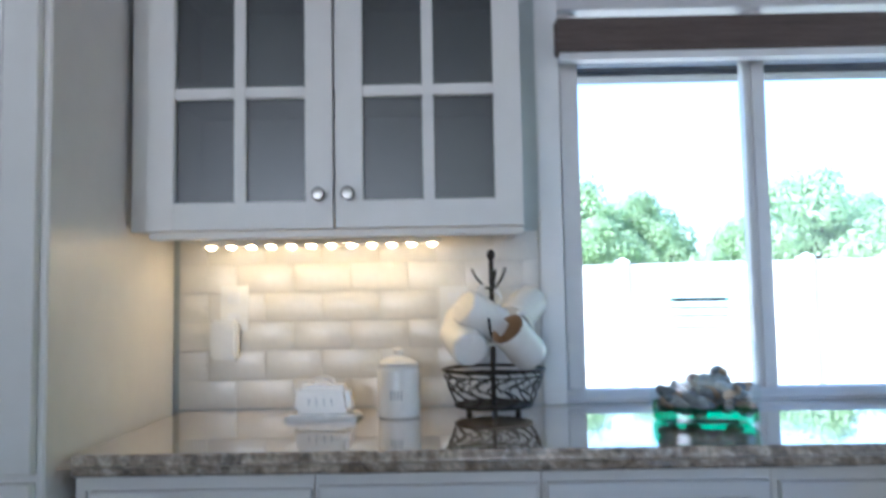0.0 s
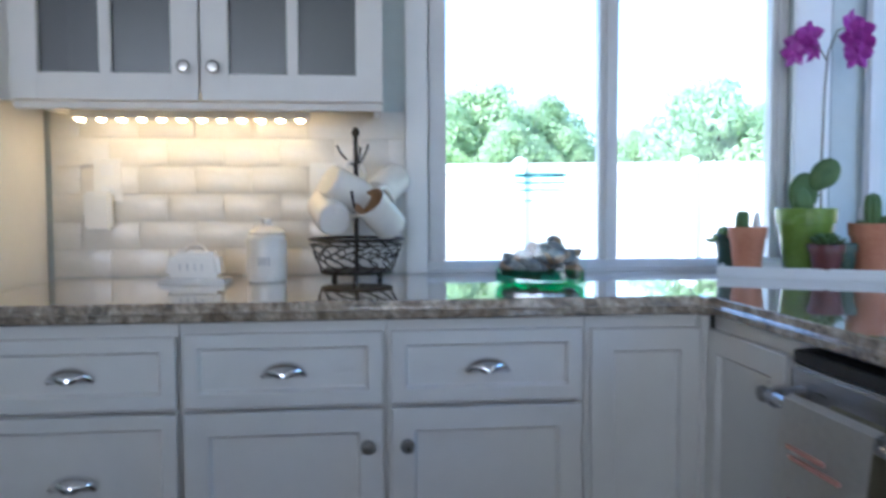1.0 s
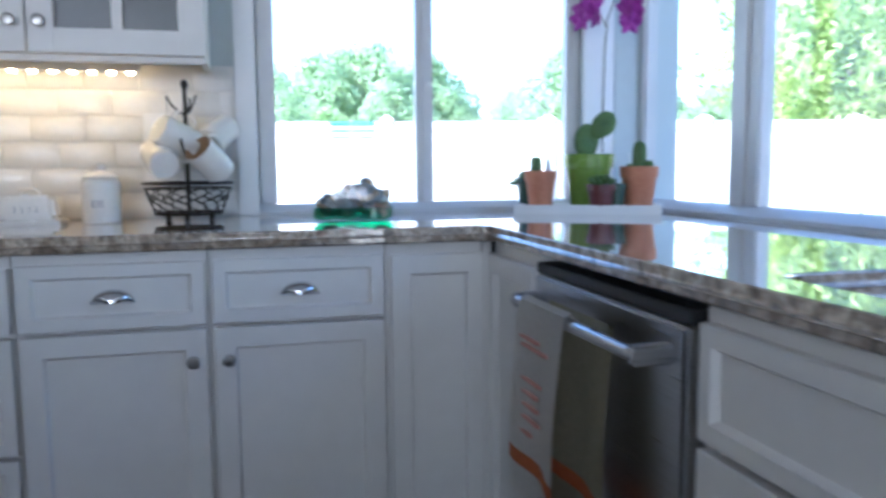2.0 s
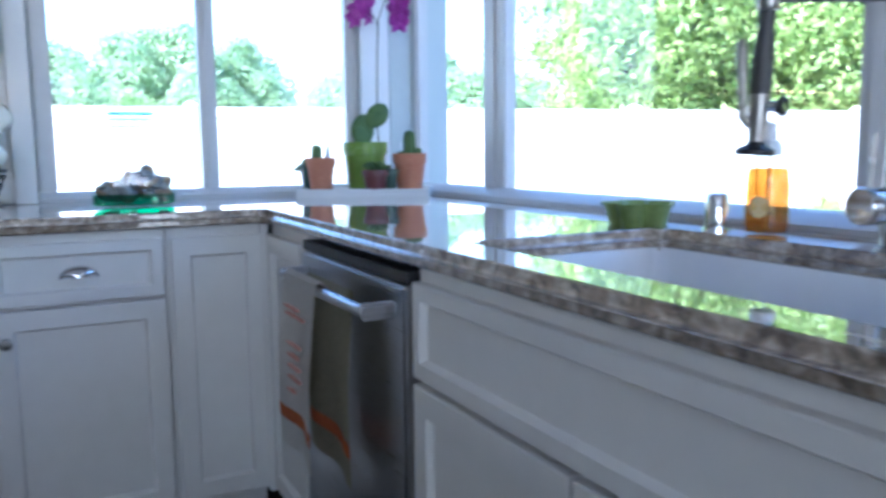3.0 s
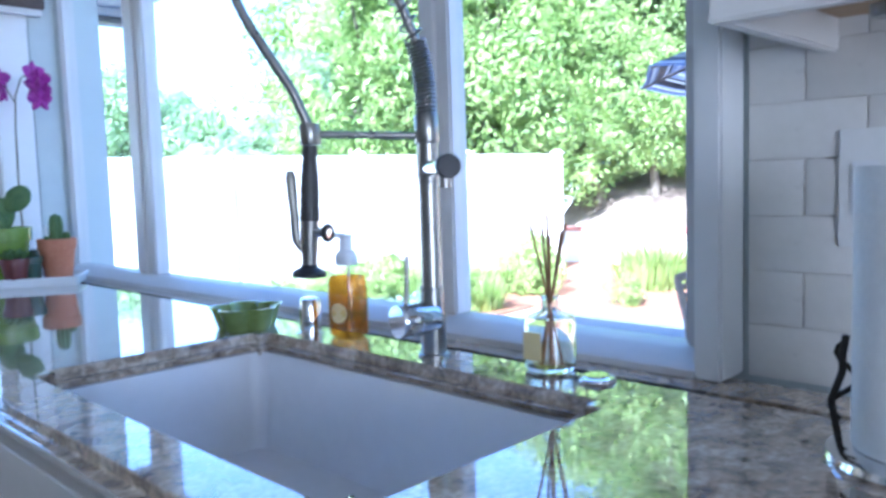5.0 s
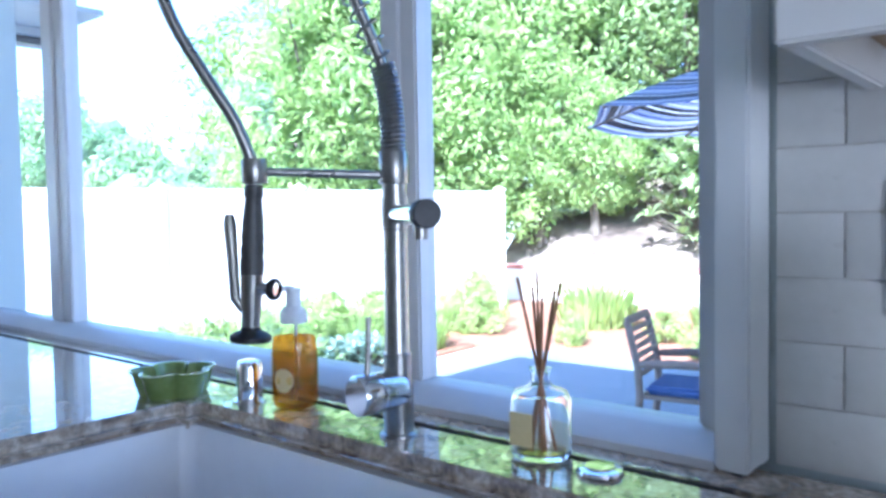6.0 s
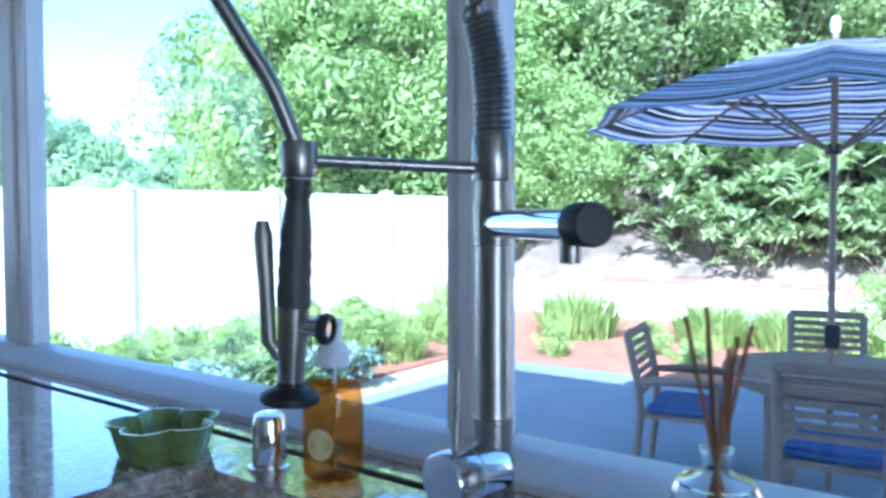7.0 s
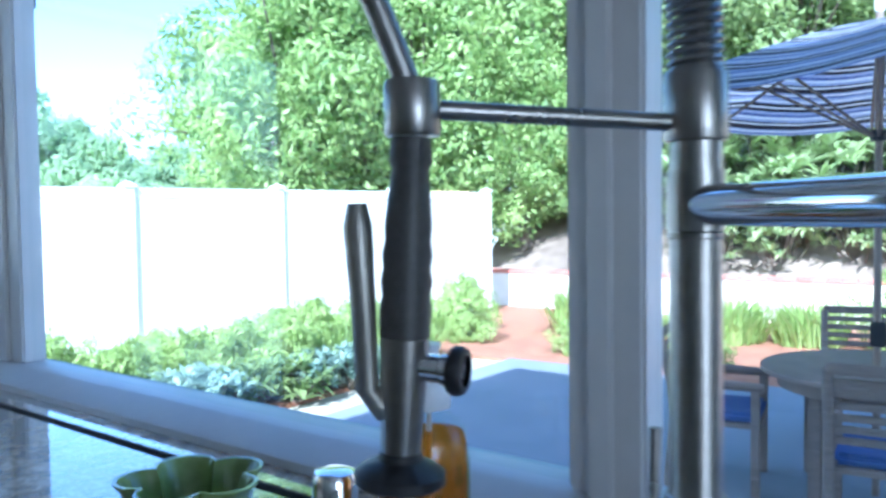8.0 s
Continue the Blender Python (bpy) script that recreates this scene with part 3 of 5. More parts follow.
worktop = thing("worktop", pose(0, 0, 0), "polished brown and grey speckled granite worktop with a rounded edge", "worktop")
top = part("slab", slab(), GRANITE, worktop)
top.data.polygons.foreach_set("use_smooth", [True] * len(top.data.polygons))
soften = top.modifiers.new("soft_edge", "WEIGHTED_NORMAL")
part("window_ledge", box(B(), 1.4640, -1.78, ZC - 0.04, XB - 0.032, YA - 0.003, ZC - 0.0006, 0.0008), GRANITE, worktop, "narrow granite strip under the window")
part("joint", box(B(), 1.4623, WB0 - 0.04, ZC - 0.03, 1.4639, YA - 0.003, ZC - 0.002), CAULK, worktop, "dark caulked joint")
part("joint", box(B(), 1.4623, -1.78, ZC - 0.03, 1.4639, WB0 - 0.041, ZC - 0.0007), GRANITE, worktop)
soften.weight = 100


# ---- undermount sink ----
def basin():
    bm = B()
    def loop(inset, z, r):
        pts = []
        x0, x1, y0, y1 = HX0 - 0.008 + inset, HX1 + 0.008 - inset, HY0 - 0.008 + inset, HY1 + 0.008 - inset
        for cx, cy, a0 in ((x1 - r, y1 - r, 0), (x0 + r, y1 - r, 90), (x0 + r, y0 + r, 180), (x1 - r, y0 + r, 270)):
            for k in range(7):
                a = radians(a0 + 15 * k)
                pts.append(bm.verts.new((cx + r * math.cos(a), cy + r * math.sin(a), z)))
        return pts
    loops = [loop(-0.02, ZC - 0.042, 0.05), loop(0, ZC - 0.0415, 0.04), loop(0.003, ZC - 0.05, 0.04), loop(0.012, ZC - 0.20, 0.04), loop(0.022, ZC - 0.225, 0.045), loop(0.05, ZC - 0.235, 0.05), loop(0.15, ZC - 0.24, 0.04)]
    for a, b in zip(loops, loops[1:]):
        for k in range(len(a)):
            j = (k + 1) % len(a)
            bm.faces.new([a[k], a[j], b[j], b[k]]).smooth = True
    bm.faces.new(loops[-1])
    bmesh.ops.recalc_face_normals(bm, faces=bm.faces)
    bmesh.ops.solidify(bm, geom=bm.faces[:], thickness=-0.006)
    return bm


sink = thing("kitchen_sink", pose(0, 0, 0), "white porcelain undermount sink set into the granite worktop", "sink")
part("basin", basin(), PORCELAIN, sink)
part("drain", lathe(B(), [(0, 0), (0.03, 0.0), (0.045, 0.004), (0.05, 0.002), (0.05, 0)], 28, pose((HX0 + HX1) / 2, -0.02, ZC - 0.239)), CHROME, sink, "steel drain")

# ---- upper cabinet with glass doors ----
UX0, UX1, UY, UZ0, UZ1 = -0.722, 0.130, 1.712, 1.365, 2.30
uc = thing("wall_cabinet", pose(UX0, UY, UZ0), "white wall cabinet with two glazed doors", "cabinet")
W, H, D = UX1 - UX0, UZ1 - UZ0, YA - UY - 0.002
bm = B()
box(bm, 0, 0.022, 0, 0.018, D, H)
box(bm, W - 0.018, 0.022, 0, W, D, H)
box(bm, 0.018, 0.022, 0.022, W - 0.018, D, 0.04)
box(bm, 0.018, 0.022, H - 0.02, W - 0.018, D, H)
box(bm, 0.018, D - 0.01, 0.04, W - 0.018, D, H - 0.02)
part("carcass", bm, PAINT, uc)
part("light_rail", box(B(), 0, 0.0225, -0.018, W, 0.045, -0.0005, 0.004), PAINT, uc)
part("filler", box(B(), -0.041, 0.03, 0.0, -0.001, 0.05, H), PAINT, uc)
for z in (0.33, 0.62):
    part("shelf", box(B(), 0.02, 0.05, z, W - 0.02, D - 0.012, z + 0.018), PAINT, uc)
for k in range(2):
    x0 = 0.004 + k * W / 2
    w = W / 2 - 0.006
    d = part("door", B(), PAINT, uc, "white glazed cabinet door")
    d.location = (x0, 0, 0)
    bm = B()
    st = 0.062
    box(bm, 0, 0, 0, st, 0.02, H, 0.002)
    box(bm, w - st, 0, 0, w, 0.02, H, 0.002)
    box(bm, st, 0, 0, w - st, 0.02, st, 0.002)
    box(bm, st, 0, H - st, w - st, 0.02, H, 0.002)
    part("door_frame", bm, PAINT, d)
    mw = 0.026
    part("muntin", box(B(), w / 2 - mw / 2, 0.001, st, w / 2 + mw / 2, 0.018, H - st, 0.003), PAINT, d)
    for z in (0.312, 0.594):
        for xa, xb in ((st, w / 2 - mw / 2), (w / 2 + mw / 2, w - st)):
            part("muntin", box(B(), xa, 0.002, z - mw / 2, xb, 0.017, z + mw / 2, 0.003), PAINT, d)
    p_ = part("pane", box(B(), st - 0.003, 0.0185, st - 0.003, w - st + 0.003, 0.0215, H - st + 0.003), CABPANE, d)
    knob(d, w - 0.03 if k == 0 else 0.03, 0.075)

# led strip at the back of the cabinet's underside
led = thing("led_light_strip", pose(-0.665, 1.94, 1.345), "lit warm white LED strip under the wall cabinet", "light strip")
part("rail", box(B(), 0, -0.012, 0.0, 0.606, 0.012, 0.041, 0.003), WHITEPLASTIC, led)
for k in range(12):
    x = 0.024 + k * 0.0507
    part("led", lathe(B(), [(0, -0.007), (0.009, -0.005), (0.012, 0.0), (0, 0.0005)], 14, pose(x, 0, -0.0005)), LED, led)

# ---- upper cabinet on the east wall ----
ue = thing("wall_cabinet", pose(XB - 0.35, -0.548, 1.392, 0, 0, -90), "white wall cabinet on the tiled wall, wood underside", "cabinet")
part("body", box(B(), 0, 0.02, 0.021, 0.75, 0.348, 0.95, 0.002), PAINT, ue)
part("underside", box(B(), 0.02, 0.04, 0.014, 0.748, 0.346, 0.0205), WOODTAN, ue, "bare birch underside")
part("light_rail", box(B(), 0, 0.018, -0.028, 0.75, 0.04, 0.0205, 0.003), PAINT, ue)
part("side_rail", box(B(), 0, 0.0405, -0.028, 0.02, 0.348, 0.0205, 0.003), PAINT, ue)
d = part("door", shaker(0.742, 0.92, 0.02, 0.06), PAINT, ue)
d.location = (0.004, -0.002, 0.025)
knob(d, 0.03, 0.08)

# ---- things on the north worktop ----
def mug_mesh(h=0.112, r=0.045, t=0.0045):
    """A mug along z with its base at 0; inside faces take the second material."""
    bm = B()
    lathe(bm, [(0, 0.0), (r * 0.86, 0.0), (r * 0.95, 0.004), (r, 0.02), (r, h - 0.002), (r - t / 2, h), (r - t, h - 0.003), (r - t, 0.012), (r * 0.7, 0.007), (0, 0.007)], 30)
    for f in bm.faces:
        c = f.calc_center_median()
        f.material_index = 1 if math.hypot(c.x, c.y) < r - t * 0.6 and c.z > 0.006 and c.z < h - 0.001 else 0
    pts = [(r - 0.002, 0, h * 0.82), (r + 0.018, 0, h * 0.84), (r + 0.031, 0, h * 0.70), (r + 0.032, 0, h * 0.48), (r + 0.022, 0, h * 0.28), (r - 0.002, 0, h * 0.22)]
    tube(bm, pts, [0.005, 0.006, 0.0065, 0.0065, 0.006, 0.005], 10)
    return mesh_of("mug", bm, [CERAMIC, MUGIN])


# butter dish
bd = thing("butter_dish", pose(-0.345, 1.865, ZC, 0, 0, -3), "cream ceramic lidded butter dish on the worktop", "butter dish")
bm = box(B(), -0.088, -0.05, 0.0, 0.088, 0.05, 0.010, 0.005)
box(bm, -0.080, -0.044, 0.010, 0.080, 0.044, 0.015, 0.002)
part("tray", bm, CERAMIC, bd)
bm = B()
r = bmesh.ops.create_cube(bm, size=1, matrix=Matrix.LocRotScale((0, 0, 0.048), None, (0.142, 0.074, 0.066)))
for v in bm.verts:
    if v.co.z > 0.05:
        v.co.x *= 0.86
        v.co.y *= 0.80
bmesh.ops.bevel(bm, geom=bm.edges[:], offset=0.012, segments=4, affect="EDGES")
part("lid", bm, CERAMIC, bd, smooth=True)
part("lid_handle", tube(B(), [(-0.026, 0, 0.078), (-0.020, 0, 0.091), (-0.008, 0, 0.097), (0.008, 0, 0.097), (0.020, 0, 0.091), (0.026, 0, 0.078)], 0.0052, 10), CERAMIC, bd)
for k in range(4):
    part("print_bar", box(B(), -0.030 + 0.018 * k, -0.0368, 0.034, -0.0285 + 0.018 * k, -0.0345, 0.052), PRINT, bd, "thin dark lettering stroke")

# lidded canister
cn = thing("canister", pose(-0.167, 1.875, ZC), "cream ceramic lidded canister on the worktop", "canister")
part("jar", lathe(B(), [(0, 0), (0.046, 0), (0.050, 0.004), (0.051, 0.02), (0.051, 0.108), (0.048, 0.118), (0.043, 0.122), (0, 0.122)], 36), CERAMIC, cn)
part("lid", lathe(B(), [(0.0, 0.1225), (0.045, 0.1225), (0.047, 0.127), (0.043, 0.132), (0.030, 0.140), (0.014, 0.144), (0.009, 0.148), (0.013, 0.155), (0.012, 0.162), (0, 0.165)], 36), CERAMIC, cn)
for k in range(4):
    part("print_bar", box(B(), -0.016 + 0.008 * k, -0.0522, 0.045, -0.0135 + 0.008 * k, -0.0495, 0.066), PRINT, cn, "thin dark lettering stroke")

# mug tree standing in a wire basket
mt = thing("mug_tree", pose(0.062, 1.90, ZC), "black iron mug tree standing in a scrolled wire basket", "mug rack")
part("pole", tube(B(), [(0, 0, 0.02), (0, 0, 0.20), (0, 0, 0.375)], 0.0062, 12), IRON, mt)
part("finial", lathe(B(), [(0, 0.37), (0.006, 0.374), (0.010, 0.382), (0.011, 0.388), (0.007, 0.397), (0, 0.401)], 16), IRON, mt)
bm = lathe(B(), [(0, 0.018), (0.088, 0.018), (0.090, 0.020), (0.088, 0.022), (0, 0.022)], 36)
part("basket_floor", bm, IRON, mt)
for k in range(3):
    a = 2 * math.pi * k / 3 + 0.5
    part("foot", lathe(B(), [(0, 0), (0.007, 0.001), (0.008, 0.008), (0.005, 0.018), (0, 0.019)], 12, pose(0.07 * math.cos(a), 0.07 * math.sin(a), 0)), IRON, mt)
def circle(r, z, n=40):
    return [(r * math.cos(2 * math.pi * k / n), r * math.sin(2 * math.pi * k / n), z) for k in range(n)]
part("basket_rim", tube(B(), circle(0.122, 0.108), 0.0042, 8, True), IRON, mt)
part("basket_ring", tube(B(), circle(0.092, 0.022), 0.0038, 8, True), IRON, mt)
part("basket_ring", tube(B(), circle(0.120, 0.094), 0.0022, 8, True), IRON, mt)
scroll = B()
pts = []
for i in range(26):
    s = i / 25
    z = 0.024 + 0.07 * s
    a = 0.30 * math.sin(s * math.pi * 2) + 0.12 * s
    r = 0.093 + 0.027 * s
    pts.append((r * math.cos(a), r * math.sin(a), z))
tube(scroll, pts, 0.0021, 6)
pts = []
for i in range(20):
    s = i / 19 * 5.2
    rr = 0.018 * (1 - i / 26)
    z = 0.060 + rr * math.sin(s)
    a = 0.16 + rr * math.cos(s) / 0.108
    r = 0.093 + 0.027 * (z - 0.024) / 0.07
    pts.append((r * math.cos(a), r * math.sin(a), z))
tube(scroll, pts, 0.0019, 6)
scroll = mesh_of("scroll", scroll, IRON)
for k in range(14):
    o = part("scroll", scroll, IRON, mt)
    o.rotation_euler = (0, 0, 2 * math.pi * k / 14)
arms = [(20, 0.20, 0.062), (140, 0.20, 0.062), (260, 0.20, 0.062), (75, 0.32, 0.05), (195, 0.32, 0.05), (310, 0.32, 0.05)]
for a, z, ln in arms:
    ca, sa = math.cos(radians(a)), math.sin(radians(a))
    part("arm", tube(B(), [(0, 0, z - 0.02), (0.4 * ln * ca, 0.4 * ln * sa, z - 0.01), (0.8 * ln * ca, 0.8 * ln * sa, z + 0.012), (ln * ca, ln * sa, z + 0.032)], 0.0032, 8), IRON, mt)
MUG = mug_mesh()


def mug(at, axis, spin, label):
    """Hung so that its base-to-rim line follows axis."""
    q = Vector(axis).to_track_quat("Z", "Y").to_matrix().to_4x4()
    o = new("mug", MUG)
    o.matrix_basis = Matrix.Translation(at) @ q @ pose(0, 0, 0, 0, 0, spin)
    return tagged(o, label, "mug", "mugs on the rack")


mug((0.062 + 0.095, 1.900, ZC + 0.135), (-0.55, -0.52, 0.62), 100, "cream mug with a brown inside hung on the rack")
mug((0.062 - 0.070, 1.862, ZC + 0.262), (0.62, 0.42, -0.35), 90, "cream stoneware mug hung tilted on the rack")
mug((0.062 - 0.055, 1.835, ZC + 0.158), (-0.25, 0.80, 0.30), 180, "small cream mug hung with its base outward")
mug((0.062 + 0.055, 1.955, ZC + 0.225), (0.35, 0.55, 0.30), 0, "cream mug hung behind the pole")
mug((0.062 - 0.020, 1.965, ZC + 0.175), (-0.45, 0.45, 0.45), 60, "cream mug hung at the back of the rack")

# wide glass jar with stones
jr = thing("glass_jar", pose(0.515, 1.730, ZC), "wide clear glass jar with green base, filled with sea stones", "jar")
R = 0.112
JM = pose(0, 0, 0, 0, 0, -12)


def squared(a, z):
    k = 1 / (abs(math.cos(a)) ** 5 + abs(math.sin(a)) ** 5) ** 0.2
    return 1 + (k - 1) * max(0.0, min(1.0, (0.20 - z) / 0.03))


bm = lathe(B(), [(0, 0.002), (R - 0.01, 0.002), (R, 0.012), (R, 0.05), (R, 0.165), (R - 0.008, 0.185), (0.070, 0.200), (0.061, 0.208), (0.061, 0.262), (0.066, 0.268), (0.066, 0.276), (0.062, 0.280), (0.058, 0.276), (0.057, 0.262)], 64, JM, squared)
part("glass", bm, JARGLASS, jr).visible_shadow = False
part("green_base", lathe(B(), [(0, 0.0085), (R - 0.014, 0.0085), (R - 0.0055, 0.013), (R - 0.0055, 0.036), (R - 0.02, 0.040), (0, 0.040)], 64, JM, squared), JARGREEN, jr, "green glass layer")
for z, r in ((0.206, 0.0018), (0.232, 0.0022), (0.250, 0.0026), (0.268, 0.0045)):
    part("rim_ring", tube(B(), circle(0.0625, z, 36), r, 8, True), JARRIM, jr, "green tinted glass ring")
rng = random.Random(4)
stones = []
for s in range(4):
    bm = B()
    bmesh.ops.create_icosphere(bm, subdivisions=2, radius=1)
    ph = [rng.uniform(0, 6) for _ in range(3)]
    for v in bm.verts:
        n_ = noise.noise(v.co * 1.3 + Vector(ph)) * 0.35
        v.co *= 1 + n_
        v.co.z *= 0.62
        v.co.y *= 0.8
    stones.append(mesh_of("stone", bm, (STONEA, STONEB, STONEC, STONEA)[s], True))
for k in range(120):
    sx, sy = rng.uniform(-0.084, 0.084), rng.uniform(-0.084, 0.084)
    top = 0.062 + 0.052 * math.exp(-((sx - 0.022) ** 2 + sy ** 2) / 0.0035)
    z = 0.024 + (top - 0.024) * rng.random() ** 0.7
    o = part("stone", stones[k % 4], None, jr)
    s = rng.uniform(0.014, 0.023)
    o.matrix_basis = JM @ pose(sx, sy, z, rng.uniform(-40, 40), rng.uniform(-40, 40), rng.uniform(0, 360)) @ Matrix.Diagonal((s, s, s, 1))

# ---- tray of plants in the corner ----
TC, TURN = (1.285, 1.845), -30
tr = thing("plant_tray", pose(TC[0], TC[1], ZC, 0, 0, TURN), "pale square stone tray in the window corner", "tray")
bm = box(B(), -0.225, -0.118, 0.0, 0.225, 0.118, 0.012, 0.003)
part("base", bm, TRIM, tr)
for x0, y0, x1, y1 in ((-0.225, -0.118, 0.225, -0.106), (-0.225, 0.106, 0.225, 0.118), (-0.225, -0.1055, -0.213, 0.1055), (0.213, -0.1055, 0.225, 0.1055)):
    part("edge", box(B(), x0, y0, 0.0122, x1, y1, 0.028, 0.003), TRIM, tr)


def pot(name, at, r, h, mat, label, square=False):
    p = thing(name, pose(at[0], at[1], ZC + 0.0125, 0, 0, TURN) @ Matrix.Diagonal((1.15, 1.15, 1.15, 1)), label, "plant pot", "potted plants on the tray")
    if square:
        bm = B()
        rings = []
        for s, z in ((0.78, 0), (0.80, 0.004), (1.0, h - 0.016), (1.08, h - 0.014), (1.10, h), (1.0, h), (0.96, h - 0.02)):
            q = r * s
            rings.append([bm.verts.new((cx * q, cy * q, z)) for cx, cy in ((-1, -1), (1, -1), (1, 1), (-1, 1))])
        for a, b in zip(rings, rings[1:]):
            for k in range(4):
                bm.faces.new([a[k], a[(k + 1) % 4], b[(k + 1) % 4], b[k]])
        bm.faces.new(rings[0][::-1])
        part("pot", bm, mat, p)
        part("soil", box(B(), -0.94 * r, -0.94 * r, h - 0.03, 0.94 * r, 0.94 * r, h - 0.02), SOIL, p)
    else:
        part("pot", lathe(B(), [(0, 0), (r * 0.70, 0), (r * 0.72, 0.003), (r * 0.92, h * 0.74), (r * 1.0, h * 0.745), (r * 1.03, h - 0.002), (r * 1.0, h), (r * 0.93, h - 0.002), (r * 0.88, h * 0.80), (0, h * 0.80)], 30), mat, p)
        part("soil", lathe(B(), [(0, h * 0.86), (r * 0.90, h * 0.84), (r * 0.9, h * 0.82)], 20), SOIL, p)
    return p


def along(dx, dy):
    c, s = math.cos(radians(TURN)), math.sin(radians(TURN))
    dx, dy = 1.22 * dx - 0.012, 1.1 * dy
    return (TC[0] + dx * c - dy * s, TC[1] + dx * s + dy * c)


def cactus_column(p, x, y, z, h, r, ribs=9):
    part("cactus", lathe(B(), [(r * 0.8, z), (r, z + h * 0.2), (r, z + h * 0.75), (r * 0.75, z + h * 0.93), (0, z + h)], 36, pose(x, y, 0), lambda a, zz: 1 + 0.12 * math.cos(ribs * a)), CACTUS, p, "ribbed green cactus")


def pad(p, at, rx, h, tilt, turn):
    bm = B()
    bmesh.ops.create_uvsphere(bm, u_segments=20, v_segments=14, radius=1)
    for v in bm.verts:
        v.co = Vector((v.co.x * rx * (1 - 0.2 * (v.co.z < 0) * abs(v.co.z)), v.co.y * 0.010, (v.co.z + 1) * h / 2))
    bm.transform(pose(at[0], at[1], at[2], 0, tilt, turn))
    part("pad", bm, CACTUS, p, "flat green cactus pad", True)


p = pot("potted_cactus", along(-0.115, -0.03), 0.044, 0.105, TERRA, "terracotta pot with small cacti on the tray")
cactus_column(p, -0.012, 0, 0.085, 0.06, 0.015)
part("cactus", lathe(B(), [(0.008, 0.09), (0.010, 0.11), (0.007, 0.135), (0, 0.142)], 20, pose(0.02, 0.01, 0)), TRIM, p, "pale cactus")
p = pot("potted_plant", along(-0.155, 0.045), 0.040, 0.085, DARKGREENPOT, "dark green pot with trailing succulent on the tray")
bm = B()
rng = random.Random(9)
for k in range(26):
    a, t_ = rng.uniform(0, 6.28), rng.uniform(0.2, 1.0)
    bmesh.ops.create_uvsphere(bm, u_segments=8, v_segments=6, radius=1, matrix=pose(0.05 * t_ * math.cos(a), 0.05 * t_ * math.sin(a), 0.085 + 0.02 * rng.random() - 0.02 * t_, rng.uniform(-50, 50), rng.uniform(-50, 50), 0) @ Matrix.Diagonal((0.016, 0.009, 0.006, 1)))
part("leaves", bm, CACTUS, p, smooth=True)
p = pot("potted_cactus", along(0.005, 0.02), 0.068, 0.150, GREENPOT, "large green glazed pot with a paddle cactus on the tray")
pad(p, (-0.012, 0, 0.13), 0.036, 0.105, 6, 20)
pad(p, (0.012, 0, 0.195), 0.032, 0.085, 38, 10)
pad(p, (-0.002, -0.01, 0.13), 0.026, 0.07, -14, 40)
p = pot("potted_plant", along(0.045, -0.075), 0.038, 0.068, REDPOT, "small dark red pot with a low succulent on the tray")
bm = B()
for k in range(16):
    a = k * 2.4
    r_ = 0.006 + 0.0018 * k
    bmesh.ops.create_uvsphere(bm, u_segments=8, v_segments=6, radius=1, matrix=pose(r_ * math.cos(a), r_ * math.sin(a), 0.072 + 0.014 * (1 - k / 16), 0, 0, math.degrees(a)) @ pose(0, 0, 0, 0, -35, 0) @ Matrix.Diagonal((0.015, 0.008, 0.004, 1)))
part("leaves", bm, CACTUS, p, smooth=True)
p = pot("potted_cactus", along(0.135, -0.01), 0.050, 0.115, TERRA, "terracotta pot with a tall ribbed cactus on the tray")
cactus_column(p, 0, 0.005, 0.09, 0.095, 0.017)
cactus_column(p, 0.026, 0, 0.088, 0.045, 0.010)
cactus_column(p, -0.024, -0.008, 0.088, 0.035, 0.010)
part("plant_label", box(B(), 0.03, 0.04, 0.06, 0.033, 0.062, 0.15), WHITEPLASTIC, pot("plant_marker_pot", along(0.080, -0.055), 0.028, 0.07, DARKGREENPOT, "small dark pot with a white plant marker"))

# orchid in the green pot's neighbour
oc = thing("orchid", pose(1.360, 1.905, ZC + 0.0125), "purple orchid on a thin bent stem behind the pots", "orchid")
part("pot", lathe(B(), [(0, 0), (0.036, 0), (0.046, 0.09), (0.048, 0.09), (0.044, 0.085), (0, 0.08)], 24), DARKGREENPOT, oc)
part("stem", tube(B(), [(0, 0, 0.08), (-0.004, 0.002, 0.26), (0.0, 0.0, 0.50), (0.006, -0.003, 0.60), (0.024, -0.016, 0.66), (0.05, -0.035, 0.67), (0.07, -0.05, 0.64)], [0.003, 0.003, 0.0028, 0.0025, 0.0022, 0.002, 0.0016], 8), STEM, oc)
part("stem", tube(B(), [(0.004, 0, 0.58), (-0.018, 0.012, 0.63), (-0.04, 0.025, 0.65), (-0.06, 0.04, 0.63)], [0.0022, 0.002, 0.0018, 0.0015], 8), STEM, oc)


